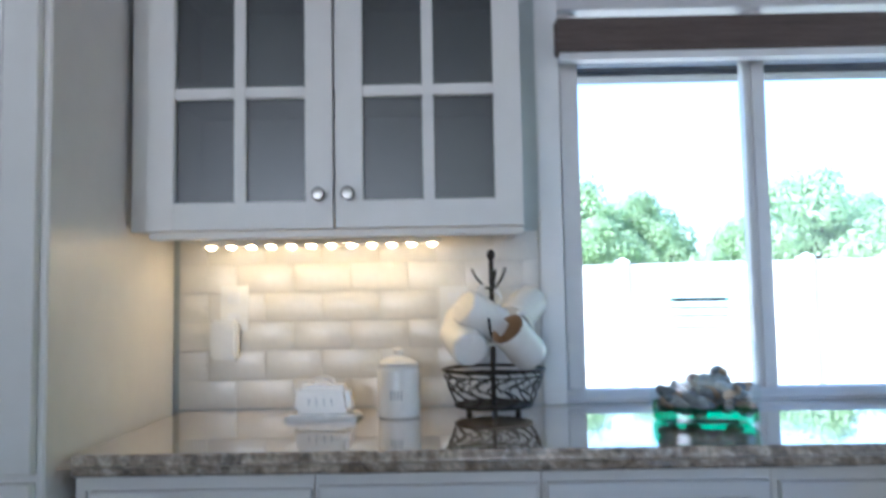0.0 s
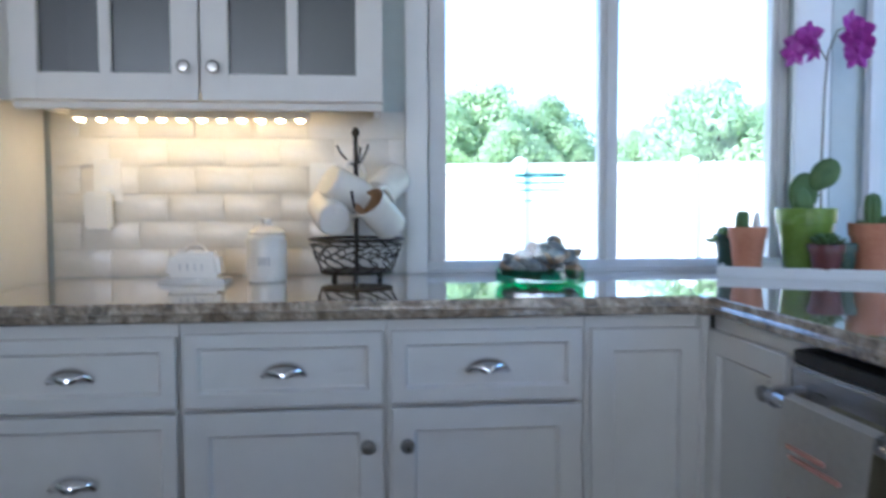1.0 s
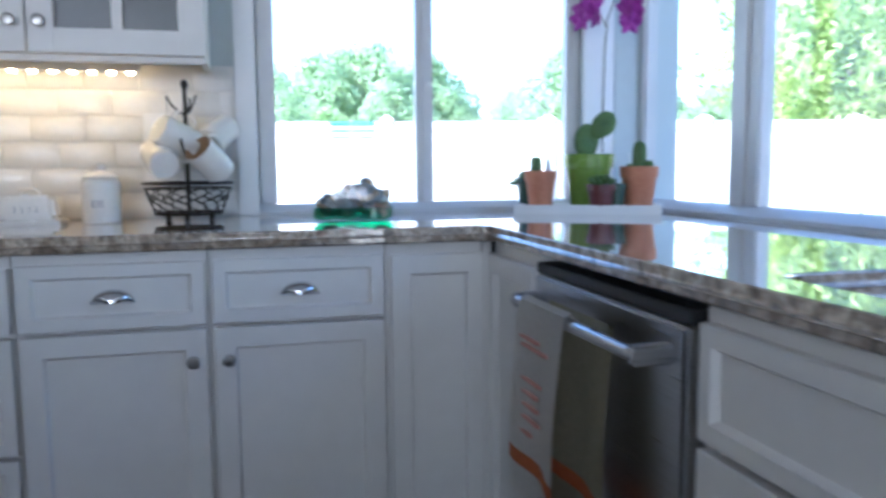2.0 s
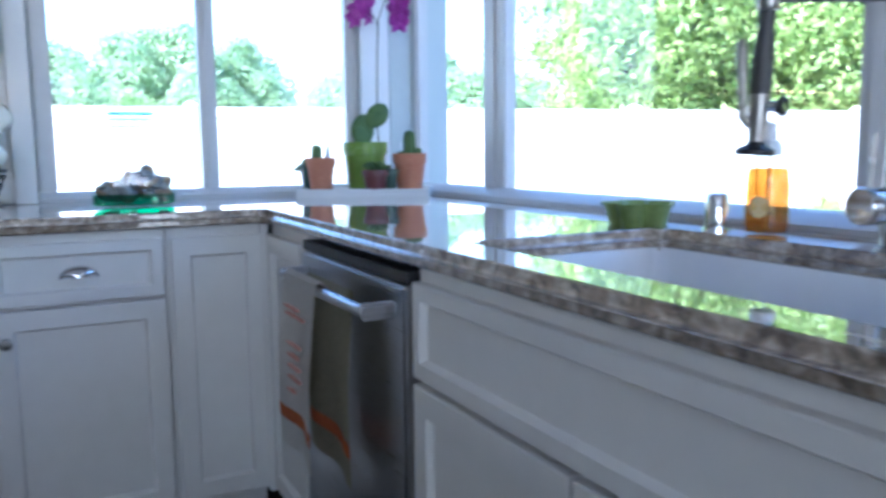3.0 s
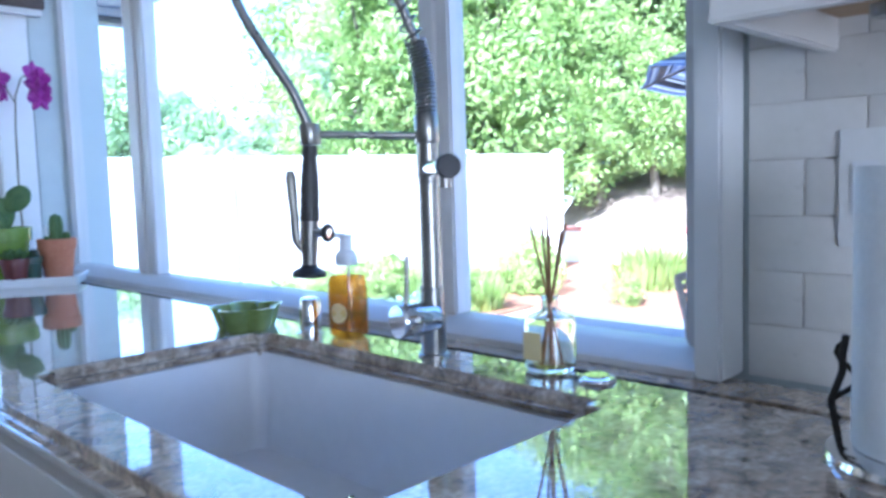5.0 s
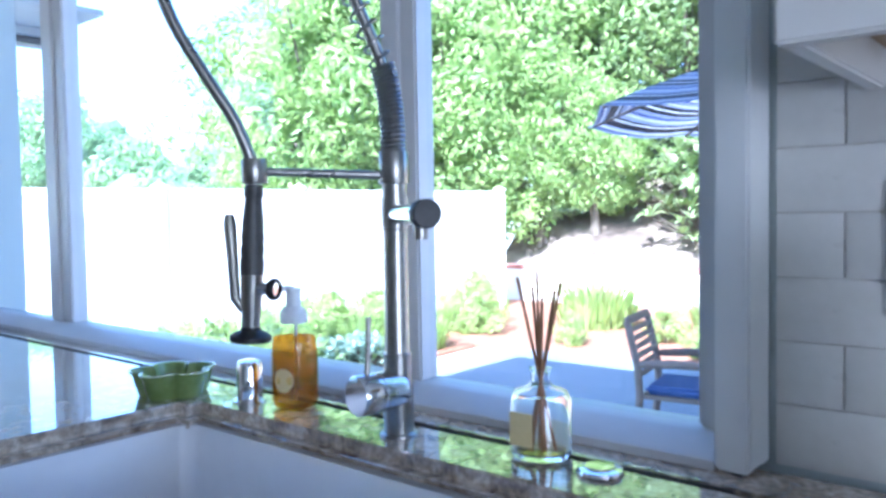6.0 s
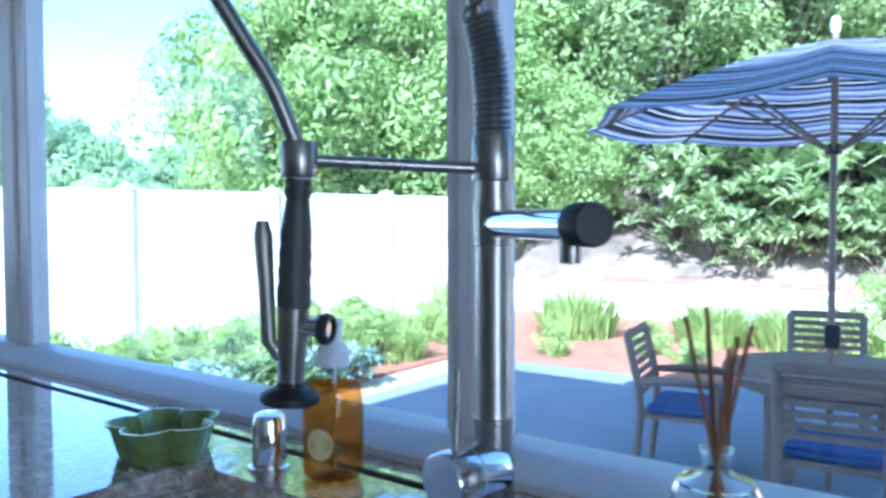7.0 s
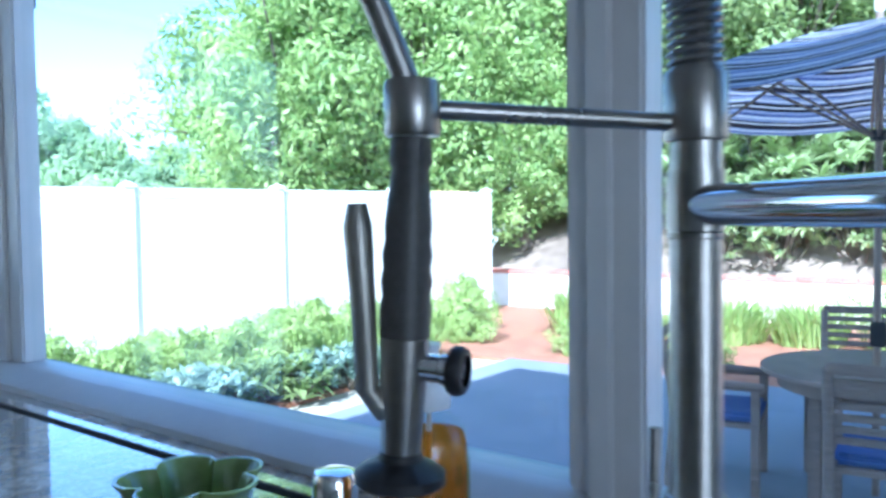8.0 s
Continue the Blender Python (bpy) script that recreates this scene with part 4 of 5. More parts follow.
def petal_flower():
    bm = B()
    for k in range(5):
        a = radians(90 + 72 * k)
        wide = 0.019 if k in (1, 4) else 0.013
        ln = 0.036
        rows = []
        for i in range(7):
            s = i / 6
            w = wide * math.sin(math.pi * (0.12 + 0.86 * s)) ** 0.8
            rows.append([bm.verts.new((w * u, 0.006 * abs(u) - 0.010 * s * s, 0.003 + ln * s)) for u in (-1, -0.5, 0, 0.5, 1)])
        for x, y in zip(rows, rows[1:]):
            for j in range(4):
                bm.faces.new([x[j], x[j + 1], y[j + 1], y[j]]).smooth = True
        vs = [v for row in rows for v in row]
        bmesh.ops.rotate(bm, verts=vs, cent=(0, 0, 0), matrix=Matrix.Rotation(a - math.pi / 2, 3, "Y"))
    bmesh.ops.create_uvsphere(bm, u_segments=8, v_segments=6, radius=0.007, matrix=pose(0, -0.006, 0))
    bmesh.ops.solidify(bm, geom=bm.faces[:], thickness=0.0008)
    return mesh_of("flower", bm, ORCHID)


FLOWER = petal_flower()
for at, rz, rx in (((0.068, -0.05, 0.69), -30, 10), ((0.055, -0.038, 0.715), 10, -10), ((0.074, -0.052, 0.655), -55, 15), ((0.052, -0.04, 0.675), -70, 0), ((0.066, -0.046, 0.625), -20, 25),
                   ((-0.058, 0.038, 0.675), -40, 10), ((-0.035, 0.022, 0.695), -10, 0), ((-0.068, 0.042, 0.645), -60, 10), ((-0.030, 0.018, 0.655), -80, 20)):
    o = part("flower", FLOWER, None, oc, "purple orchid flower")
    o.matrix_basis = pose(at[0], at[1], at[2] - 0.04, rx, 0, rz) @ Matrix.Diagonal((1.0, 1.0, 1.0, 1))

# ---- things by the sink ----
# flower-shaped dish
fd = thing("flower_dish", pose(1.345, 0.512, ZC), "small green glazed flower-shaped dish by the sink", "dish")


def lobes(a, z):
    return 0.76 + 0.40 * abs(math.cos(2.5 * a + 0.4)) ** 0.65


part("bowl", lathe(B(), [(0, 0.0), (0.050, 0.0), (0.053, 0.004), (0.061, 0.036), (0.067, 0.0435), (0.0670, 0.0455), (0.0630, 0.0452), (0.058, 0.038), (0.049, 0.008), (0, 0.007)], 90, Matrix.Identity(4), lobes), DISHGREEN, fd)

# air gap cap
ag = thing("air_gap", pose(1.392, 0.352, ZC), "polished chrome air gap cap on the worktop", "air gap")
part("cap", lathe(B(), [(0, 0), (0.0265, 0), (0.0265, 0.003), (0.0215, 0.004), (0.0215, 0.062), (0.019, 0.068), (0.014, 0.070), (0, 0.0705)], 32), CHROME, ag)

# soap bottle
sp = thing("soap_bottle", pose(1.412, 0.256, ZC), "clear pump bottle of amber foaming hand soap", "soap bottle")


def squash(m, sy=0.90):
    return m @ Matrix.Diagonal((1, sy, 1, 1))


SB = pose(0, 0, 0, 0, 0, -48)
part("bottle", lathe(B(), [(0, 0.001), (0.034, 0.001), (0.037, 0.005), (0.0375, 0.02), (0.0375, 0.106), (0.0345, 0.120), (0.026, 0.130), (0.019, 0.134), (0.018, 0.138), (0.0165, 0.138), (0.0165, 0.134)], 36, squash(SB)), JARGLASS, sp).visible_shadow = False
part("soap", lathe(B(), [(0, 0.0042), (0.0325, 0.0042), (0.0353, 0.008), (0.0357, 0.02), (0.0357, 0.104), (0.0330, 0.1165), (0, 0.1165)], 36, squash(SB)), SOAPPANE, sp, "amber liquid soap")
bm = B()
lab = [[bm.verts.new(squash(SB) @ Vector((0.0379 * math.cos(a), 0.0379 * math.sin(a), 0.014 + 0.0792 * i / 22))) for a in [radians(-190 + 200 * k / 60) for k in range(61)]] for i in range(23)]
for i, (a, b) in enumerate(zip(lab, lab[1:])):
    for k in range(60):
        f = bm.faces.new([a[k], a[k + 1], b[k + 1], b[k]])
        f.smooth = True
        f.material_index = 1 if noise.noise(f.calc_center_median() * 55) + 0.012 * (k - 34) + 0.02 * (i - 12) > 0.22 else 0
part("label", bm, [LABEL, LABELGREEN], sp, "clear orange label with green leaves")
bm = B()
c = [bm.verts.new(squash(SB) @ Vector((0.0384 * math.cos(a), 0.0384 * math.sin(a), z))) for a, z in [(radians(-112) + 0.46 * math.cos(q), 0.050 + 0.019 * math.sin(q)) for q in [2 * math.pi * k / 24 for k in range(24)]]]
hub_ = bm.verts.new(squash(SB) @ Vector((0.0389 * math.cos(radians(-112)), 0.0389 * math.sin(radians(-112)), 0.050)))
for k in range(24):
    bm.faces.new([c[k], c[(k + 1) % 24], hub_])
part("badge", bm, LABELCREAM, sp, "pale round badge")
part("collar", lathe(B(), [(0.0175, 0.1385), (0.0215, 0.139), (0.0222, 0.148), (0.0215, 0.156), (0.018, 0.162), (0.0125, 0.166), (0.0118, 0.190), (0.0135, 0.1915), (0.0135, 0.1955), (0, 0.197)], 28), FROST, sp, "translucent white pump collar")
part("spout", tube(B(), [(0, 0, 0.193), (-0.014, 0.008, 0.195), (-0.026, 0.015, 0.1945)], [0.0065, 0.005, 0.0038], 10), FROST, sp)
part("dip_tube", rod(B(), (0, 0, 0.01), (0.004, 0, 0.138), 0.0026, 8), FROST, sp)

# ---- spring pre-rinse faucet ----
fc = thing("kitchen_faucet", pose(1.395, 0.008, ZC), "tall brushed nickel spring pull-down kitchen faucet", "faucet")
DX, DY = -0.146, 0.122    # the spray head's place beside the column
part("base", lathe(B(), [(0, 0), (0.027, 0), (0.027, 0.004), (0.0215, 0.006), (0.0215, 0.075), (0, 0.075)], 28), NICKEL, fc)
part("column", lathe(B(), [(0, 0.075), (0.0195, 0.0755), (0.0195, 0.112), (0.0205, 0.113), (0.0205, 0.117), (0.0185, 0.118), (0.0175, 0.124), (0.0175, 0.290), (0.0185, 0.291), (0.0185, 0.294), (0.0175, 0.295), (0.0175, 0.354), (0, 0.354)], 28), NICKEL, fc)
part("collar", lathe(B(), [(0, 0.3545), (0.0205, 0.3545), (0.021, 0.356), (0.021, 0.397), (0.0195, 0.400), (0, 0.400)], 28), NICKEL, fc)
va = Vector((-0.97, 0.16, 0)).normalized()
vb = Vector((0, 0, 0.066))
bm = B()
m_ = Matrix.Translation(vb) @ va.to_track_quat("Z", "Y").to_matrix().to_4x4()
lathe(bm, [(0, 0.0), (0.0265, 0.0), (0.0275, 0.012), (0.0275, 0.036), (0.0265, 0.037), (0.0265, 0.039), (0.0280, 0.040), (0.0280, 0.070), (0.0265, 0.072), (0, 0.0725)], 28, m_)
part("valve", bm, CHROME, fc, "polished valve barrel")
hp = vb + va * 0.054
part("lever", tube(B(), [hp + Vector((0, 0, 0.02)), hp + Vector((0.004, 0, 0.06)), hp + Vector((0.006, 0, 0.106))], [0.0045, 0.0038, 0.0042], 10), NICKEL, fc, "slim upright lever")
# hose arch and its spring
UV = ((0, 0.395), (0.001, 0.44), (0.006, 0.485), (0.018, 0.53), (0.040, 0.585), (0.066, 0.645), (0.094, 0.715), (0.14, 0.772), (0.205, 0.795), (0.27, 0.775), (0.312, 0.715), (0.312, 0.645), (0.290, 0.572), (0.253, 0.505), (0.218, 0.448), (0.2035, 0.415), (0.1935, 0.389))
way = Vector((DX, DY, 0)).normalized()
ARCH = []
for k in range(len(UV) - 1):
    q = [Vector(UV[min(max(k + d, 0), len(UV) - 1)]) for d in (-1, 0, 1, 2)]
    for i in range(4):
        t_ = i / 4
        c = 0.5 * (2 * q[1] + (q[2] - q[0]) * t_ + (2 * q[0] - 5 * q[1] + 4 * q[2] - q[3]) * t_ ** 2 + (3 * q[1] - q[0] - 3 * q[2] + q[3]) * t_ ** 3)
        ARCH.append(way * c.x + Vector((0, 0, c.y)))
ARCH.append(way * UV[-1][0] + Vector((0, 0, UV[-1][1])))
part("hose", tube(B(), ARCH, 0.0085, 12), NICKEL, fc, "bent steel hose")


def spring(path, r, wire, turns):
    bm = B()
    pts = []
    n = turns * 10
    up = None
    for i in range(n + 1):
        s = i / n * (len(path) - 1)
        k = min(int(s), len(path) - 2)
        p_ = path[k].lerp(path[k + 1], s - k)
        d = (path[k + 1] - path[k]).normalized()
        up = d.orthogonal().normalized() if up is None else (up - d * up.dot(d)).normalized()
        a = 2 * math.pi * i / 10
        pts.append(p_ + r * (math.cos(a) * up + math.sin(a) * d.cross(up)))
    tube(bm, pts, wire, 5)
    return bm


part("tight_spring", spring(ARCH[:12], 0.0165, 0.0026, 21), NICKEL, fc)
part("open_spring", spring(ARCH[11:34], 0.0165, 0.0022, 14), NICKEL, fc)
H0 = Vector((DX, DY, 0))
part("bracket_arm", rod(B(), Vector((0, 0, 0.366)), H0 + Vector((0, 0, 0.373)), 0.0060, 12), NICKEL, fc, "thin holder arm")
part("holder_ring", lathe(B(), [(0, 0.356), (0.0165, 0.356), (0.0175, 0.358), (0.0175, 0.387), (0.0160, 0.390), (0, 0.390)], 26, Matrix.Translation(H0)), NICKEL, fc)
# the spray head hangs a little askew from its ring
HM = Matrix.Translation(H0 + Vector((0, 0, 0.373))) @ Matrix.Rotation(0.049, 4, Vector((0.79, 0.61, 0))) @ Matrix.Translation((0, 0, -0.373))
part("spray_handle", lathe(B(), [(0.0, 0.232), (0.0158, 0.233), (0.0166, 0.25), (0.0152, 0.258), (0.0164, 0.267), (0.0150, 0.275), (0.0160, 0.284), (0.0145, 0.292), (0.0150, 0.301), (0.0128, 0.325), (0.0112, 0.336), (0.0135, 0.341), (0.0122, 0.355), (0, 0.3555)], 24, HM), GRIP, fc, "black rubber grip")
part("spray_body", lathe(B(), [(0, 0.157), (0.0125, 0.157), (0.0128, 0.17), (0.0142, 0.195), (0.0155, 0.2325), (0, 0.2327)], 24, HM), NICKEL, fc)
part("spray_face", lathe(B(), [(0, 0.141), (0.026, 0.141), (0.0285, 0.143), (0.0285, 0.149), (0.023, 0.153), (0.0145, 0.157), (0.0125, 0.162), (0, 0.162)], 30, HM), BLACK, fc, "black rubber spray face")
tr_dir = Vector((-0.62, 0.60, 0)).normalized()
part("trigger", tube(B(), [HM @ v for v in (tr_dir * 0.010 + Vector((0, 0, 0.185)), tr_dir * 0.022 + Vector((0, 0, 0.20)), tr_dir * 0.026 + Vector((0, 0, 0.25)), tr_dir * 0.031 + Vector((0, 0, 0.300)), tr_dir * 0.032 + Vector((0, 0, 0.314)))], [0.007, 0.0072, 0.0078, 0.0092, 0.006], 12), LEVER, fc, "curved lever of the spray head")
sd = Vector((0.30, -0.75, 0)).normalized()
bm = B()
m_ = HM @ Matrix.Translation(Vector((0, 0, 0.215)) + sd * 0.008) @ (sd * 1.0 + Vector((-0.05, 0, 0))).normalized().to_track_quat("Z", "Y").to_matrix().to_4x4()
lathe(bm, [(0, 0), (0.0085, 0), (0.0085, 0.016), (0.0095, 0.0172), (0.0095, 0.030), (0, 0.0305)], 24, m_)
sk = part("side_knob", bm, CHROME, fc)
part("grip_ring", lathe(B(), [(0.0097, 0.022), (0.0138, 0.0225), (0.0152, 0.025), (0.0152, 0.029), (0.0135, 0.032), (0.0097, 0.0325)], 24, m_), BLACK, sk, "black rubber ring")
# pot-filler spout on the column
od = Vector((-0.605, -0.796, 0)).normalized()
bm = B()
m_ = Matrix.Translation((0, 0, 0.312)) @ od.to_track_quat("Z", "Y").to_matrix().to_4x4()
lathe(bm, [(0, 0.008), (0.0135, 0.012), (0.0135, 0.198), (0, 0.1982)], 26, m_)
part("spout", bm, CHROME, fc, "short polished side spout")
part("spout_end", lathe(B(), [(0, 0.1985), (0.0165, 0.1985), (0.0168, 0.227), (0.0155, 0.229), (0, 0.2292)], 26, m_), BLACK, fc, "dark end cap")
part("spout_tip", lathe(B(), [(0, -0.030), (0.0085, -0.030), (0.0090, -0.011), (0, -0.010)], 18, Matrix.Translation(Vector((0, 0, 0.312)) + od * 0.186)), NICKEL, fc)
part("spout_collar", lathe(B(), [(0, 0.2955), (0.0192, 0.2957), (0.0192, 0.335), (0, 0.3352)], 26), NICKEL, fc)

# reed diffuser
rd = thing("reed_diffuser", pose(1.437, -0.203, ZC), "clear glass reed diffuser with brown reeds by the sink", "diffuser")
part("bottle", lathe(B(), [(0, 0.001), (0.036, 0.001), (0.039, 0.006), (0.039, 0.072), (0.034, 0.083), (0.018, 0.089), (0.0125, 0.094), (0.0125, 0.108), (0.0145, 0.110), (0.0145, 0.113), (0.0105, 0.113), (0.0105, 0.093),
                           (0.016, 0.087), (0.032, 0.080), (0.0365, 0.071), (0.0365, 0.010), (0.034, 0.007), (0, 0.007)], 36), CLEAR, rd).visible_shadow = False
part("oil", lathe(B(), [(0, 0.0075), (0.034, 0.0075), (0.0362, 0.011), (0.0362, 0.040), (0, 0.040)], 32), AMBER, rd, "pale amber oil")
part("bottle_label", box(B(), -0.041, -0.012, 0.02, -0.0385, 0.020, 0.062), LABELCREAM, rd, "small cream and yellow label")
for k, (ax, ay) in enumerate(((0.035, 0.030), (-0.030, 0.042), (0.012, -0.050), (-0.012, 0.012), (0.03, -0.022), (-0.035, -0.03))):
    part("reed", rod(B(), (-ax * 0.35, -ay * 0.35, 0.010), (ax * 0.55, ay * 0.55, 0.235 - 0.006 * k), 0.0022, 6), REED, rd)

# disposal button
db = thing("disposal_button", pose(1.419, -0.297, ZC), "round white air switch button in the worktop", "button")
part("button", lathe(B(), [(0, 0), (0.027, 0), (0.0285, 0.002), (0.027, 0.006), (0.019, 0.0075), (0.018, 0.0095), (0, 0.010)], 30), CHROME, db)

# paper towel holder
pt = thing("paper_towel_holder", pose(1.345, -0.725, ZC), "black iron paper towel holder with a white roll on the worktop", "towel holder")
part("base", lathe(B(), [(0, 0), (0.088, 0), (0.090, 0.003), (0.088, 0.009), (0.075, 0.013), (0, 0.014)], 40), CHROME, pt)
part("rod", rod(B(), (0, 0, 0.013), (0, 0, 0.34), 0.006, 12), IRON, pt)
part("finial", lathe(B(), [(0, 0.338), (0.009, 0.342), (0.012, 0.352), (0.008, 0.362), (0, 0.366)], 16), IRON, pt)
part("paper_roll", lathe(B(), [(0.02, 0.0145), (0.064, 0.0145), (0.065, 0.018), (0.065, 0.290), (0.064, 0.2935), (0.02, 0.2935)], 48), PAPER, pt, "white paper towel roll")
part("side_arm", tube(B(), [(0.0, 0.080, 0.010), (-0.004, 0.086, 0.05), (0.004, 0.078, 0.08), (-0.002, 0.076, 0.10), (0.002, 0.074, 0.12)], 0.004, 8), IRON, pt, "twisted iron side arm")
part("scroll", tube(B(), [(0.002 * k, 0.078 + 0.012 * math.sin(k * 0.7), 0.03 + 0.006 * k) for k in range(14)], 0.003, 8), IRON, pt)

# ---- sockets and switches ----
def plate(name, m, w, h, label, parts_):
    p = thing(name, m, label, "socket")
    part("plate", box(B(), -w / 2, -0.007, -h / 2, w / 2, 0, h / 2, 0.002), WHITEPLASTIC, p)
    for x, z, pw, ph in parts_:
        part("rocker", box(B(), x - pw / 2, -0.0105, z - ph / 2, x + pw / 2, -0.0072, z + ph / 2, 0.002), FROST, p)
    return p


YT = YA - 0.0095
plate("wall_socket", pose(-0.612, YT, 1.19), 0.074, 0.118, "white double wall socket on the tiles", [(0, 0.028, 0.034, 0.03), (0, -0.028, 0.034, 0.03)])
plug = thing("plug_adapter", pose(-0.632, YT - 0.008, 1.108), "white plug-in adapter in the wall socket", "plug")
part("body", box(B(), -0.036, -0.034, -0.052, 0.036, -0.0005, 0.052, 0.008), WHITEPLASTIC, plug)
plate("wall_socket", pose(-0.030, YT, 1.180), 0.074, 0.118, "white wall socket on the tiles behind the mugs", [(0, 0.028, 0.034, 0.03), (0, -0.028, 0.034, 0.03)])
plate("light_switch", pose(XB - 0.0095, -0.630, 1.19, 0, 0, -90), 0.118, 0.15, "white double rocker switch plate on the tiles", [(-0.026, 0, 0.034, 0.068), (0.026, 0, 0.034, 0.068)])
# small bracket under the cabinet, simplified to a metal disc; not a lamp
fitting = thing("puck_light", pose(1.45, -0.66, 1.393), "small round metal fitting under the wall cabinet", "lamp")
part("housing", lathe(B(), [(0, -0.0145), (0.018, -0.0145), (0.021, -0.010), (0.021, -0.0005), (0, 0)], 24), NICKEL, fitting)

# ---- tiles: bevelled 152 x 76 mm with grout joints ----
TW, TH, JOINT = 0.1524, 0.0762, 0.0022


def tile_mesh(x0, x1, h):
    bm = B()
    e, t_ = 0.009, 0.0075
    def ring(i, y):
        return [bm.verts.new(p) for p in ((x0 + i, y, i), (x1 - i, y, i), (x1 - i, y, h - i), (x0 + i, y, h - i))]
    loops = [ring(0, 0), ring(0, -t_ * 0.62), ring(min(e, (x1 - x0) * 0.3), -t_)]
    for a, b in zip(loops, loops[1:]):
        for k in range(4):
            bm.faces.new([a[k], a[(k + 1) % 4], b[(k + 1) % 4], b[k]])
    bm.faces.new(loops[-1])
    return mesh_of("tile", bm, TILE)


tile_cache = {}


def tiled(parent, m, length, rows, shift=0.0):
    for r in range(rows):
        x = -TW * (0.5 if r % 2 else 0.0) + shift
        while x < length - 0.01:
            a, b = max(x, 0.0), min(x + TW - JOINT, length)
            if b - a > 0.015:
                key = round(b - a, 4)
                if key not in tile_cache:
                    tile_cache[key] = tile_mesh(0, b - a, TH - JOINT)
                o = part("tile", tile_cache[key], None, parent)
                o.matrix_basis = m @ pose(a, 0, r * TH)
            x += TW


for nm, m, ln, rows in (("backsplash_1", pose(-0.760, YA - 0.0035, ZC + 0.002), 0.958, 6), ("backsplash_2", pose(XB - 0.0035, WB0 - 0.052, ZC + 0.002, 0, 0, -90), 1.30, 7)):
    bs = structure(nm, box(B(), 0, 0.0, 0, ln, 0.0033, rows * TH), GROUT, "pale bevelled subway tile backsplash", "backsplash")
    bs.matrix_basis = m
    tiled(bs, Matrix.Identity(4), ln, rows)

# floor boards in front of the cabinets
board = mesh_of("plank", box(B(), 0, 0, -0.012, 0.124, 1.2, 0.0, 0.0015), FLOOR)
for i in range(34):
    for j in range(5):
        o = part("plank", board, None, floor)
        o.location = (-3.36 + i * 0.125, -4.2 + j * 1.202 - (i % 3) * 0.4, 0)

# ---- outdoors ----
G = -0.40
# the garden lies a little askew to the house
OUT = pose(0.75, -0.42, 0, 0, 0, 2.6) @ pose(-0.75, 0.42, 0)
bm = B()
bmesh.ops.create_grid(bm, x_segments=2, y_segments=2, size=600, matrix=pose(0, 0, G - 0.06))
structure("ground", bm, LAWN, "dry bright garden ground", "ground")
bm = box(B(), 0, -9, G - 0.1, 8.6, 4.35, G, 0.01)
box(bm, 0, 4.352, G - 0.1, 5.4, 4.9, G - 0.001, 0.01)
structure("patio", bm, CONCRETE, "blue-grey concrete patio beside the house", "patio").matrix_basis = OUT
bm = B()
box(bm, 8.62, -9, G - 0.1, 13.3, 7.4, G - 0.02)
box(bm, 3.2, 4.95, G - 0.1, 8.6, 7.6, G - 0.02)
structure("planting_bed", bm, MULCH, "reddish bark mulch planting bed", "ground").matrix_basis = OUT
# ---- white fence, from behind the kitchen corner to the end post ----
F0, F1 = Vector((12.2, 6.9, 0)), Vector((-9.0, 11.6, 0))
run = (F1 - F0)
span, ang = run.length, math.degrees(math.atan2(run.y, run.x))
fence = thing("fence", OUT @ pose(F0.x, F0.y, G - 0.05, 0, 0, ang), "tall white vinyl panel fence with capped posts", "fence")
post = mesh_of("post", box(B(), -0.065, -0.065, 0, 0.065, 0.065, 2.08, 0.006), FENCEW)
capm = B()
lathe(capm, [(0.0, 2.155), (0.02, 2.145), (0.115, 2.105), (0.118, 2.081), (0, 2.081)], 4, pose(0, 0, 0, 0, 0, 45))
capm = mesh_of("post_cap", capm, FENCEW)
panel = B()
for k in range(12):
    box(panel, 0.066 + k * 0.1565, -0.018, 0.14, 0.066 + k * 0.1565 + 0.1555, 0.018, 1.95, 0.003)
panel = mesh_of("panel", panel, FENCEW)
railm = mesh_of("rail", box(B(), 0.066, -0.028, 0, 1.944, 0.028, 0.12, 0.004), FENCEW)
n = int(span / 2.01)
for k in range(n + 1):
    o = part("post", post, None, fence)
    o.location = (k * 2.01, 0, 0)
    c = part("post_cap", capm, None, fence)
    c.location = (k * 2.01, 0, 0)
    if k < n:
        o = part("panel", panel, None, fence)
        o.location = (k * 2.01, 0, 0)
        for z in (0.019, 1.951):
            o = part("rail", railm, None, fence)
            o.location = (k * 2.01, 0, z)

# ---- garden wall with its brick cap ----
gw = thing("garden_wall", OUT @ pose(13.31, 8.6, G - 0.05, 0, 0, -88), "low pale stucco garden wall with a red brick cap", "wall")
part("wall", box(B(), 0, 0, 0, 25.4, 0.3, 0.62), STUCCO, gw)
brick = mesh_of("brick", box(B(), 0, -0.03, 0.622, 0.195, 0.33, 0.682, 0.006), BRICKRED)
for k in range(124):
    o = part("brick", brick, None, gw)
    o.location = (k * 0.205, 0, 0)

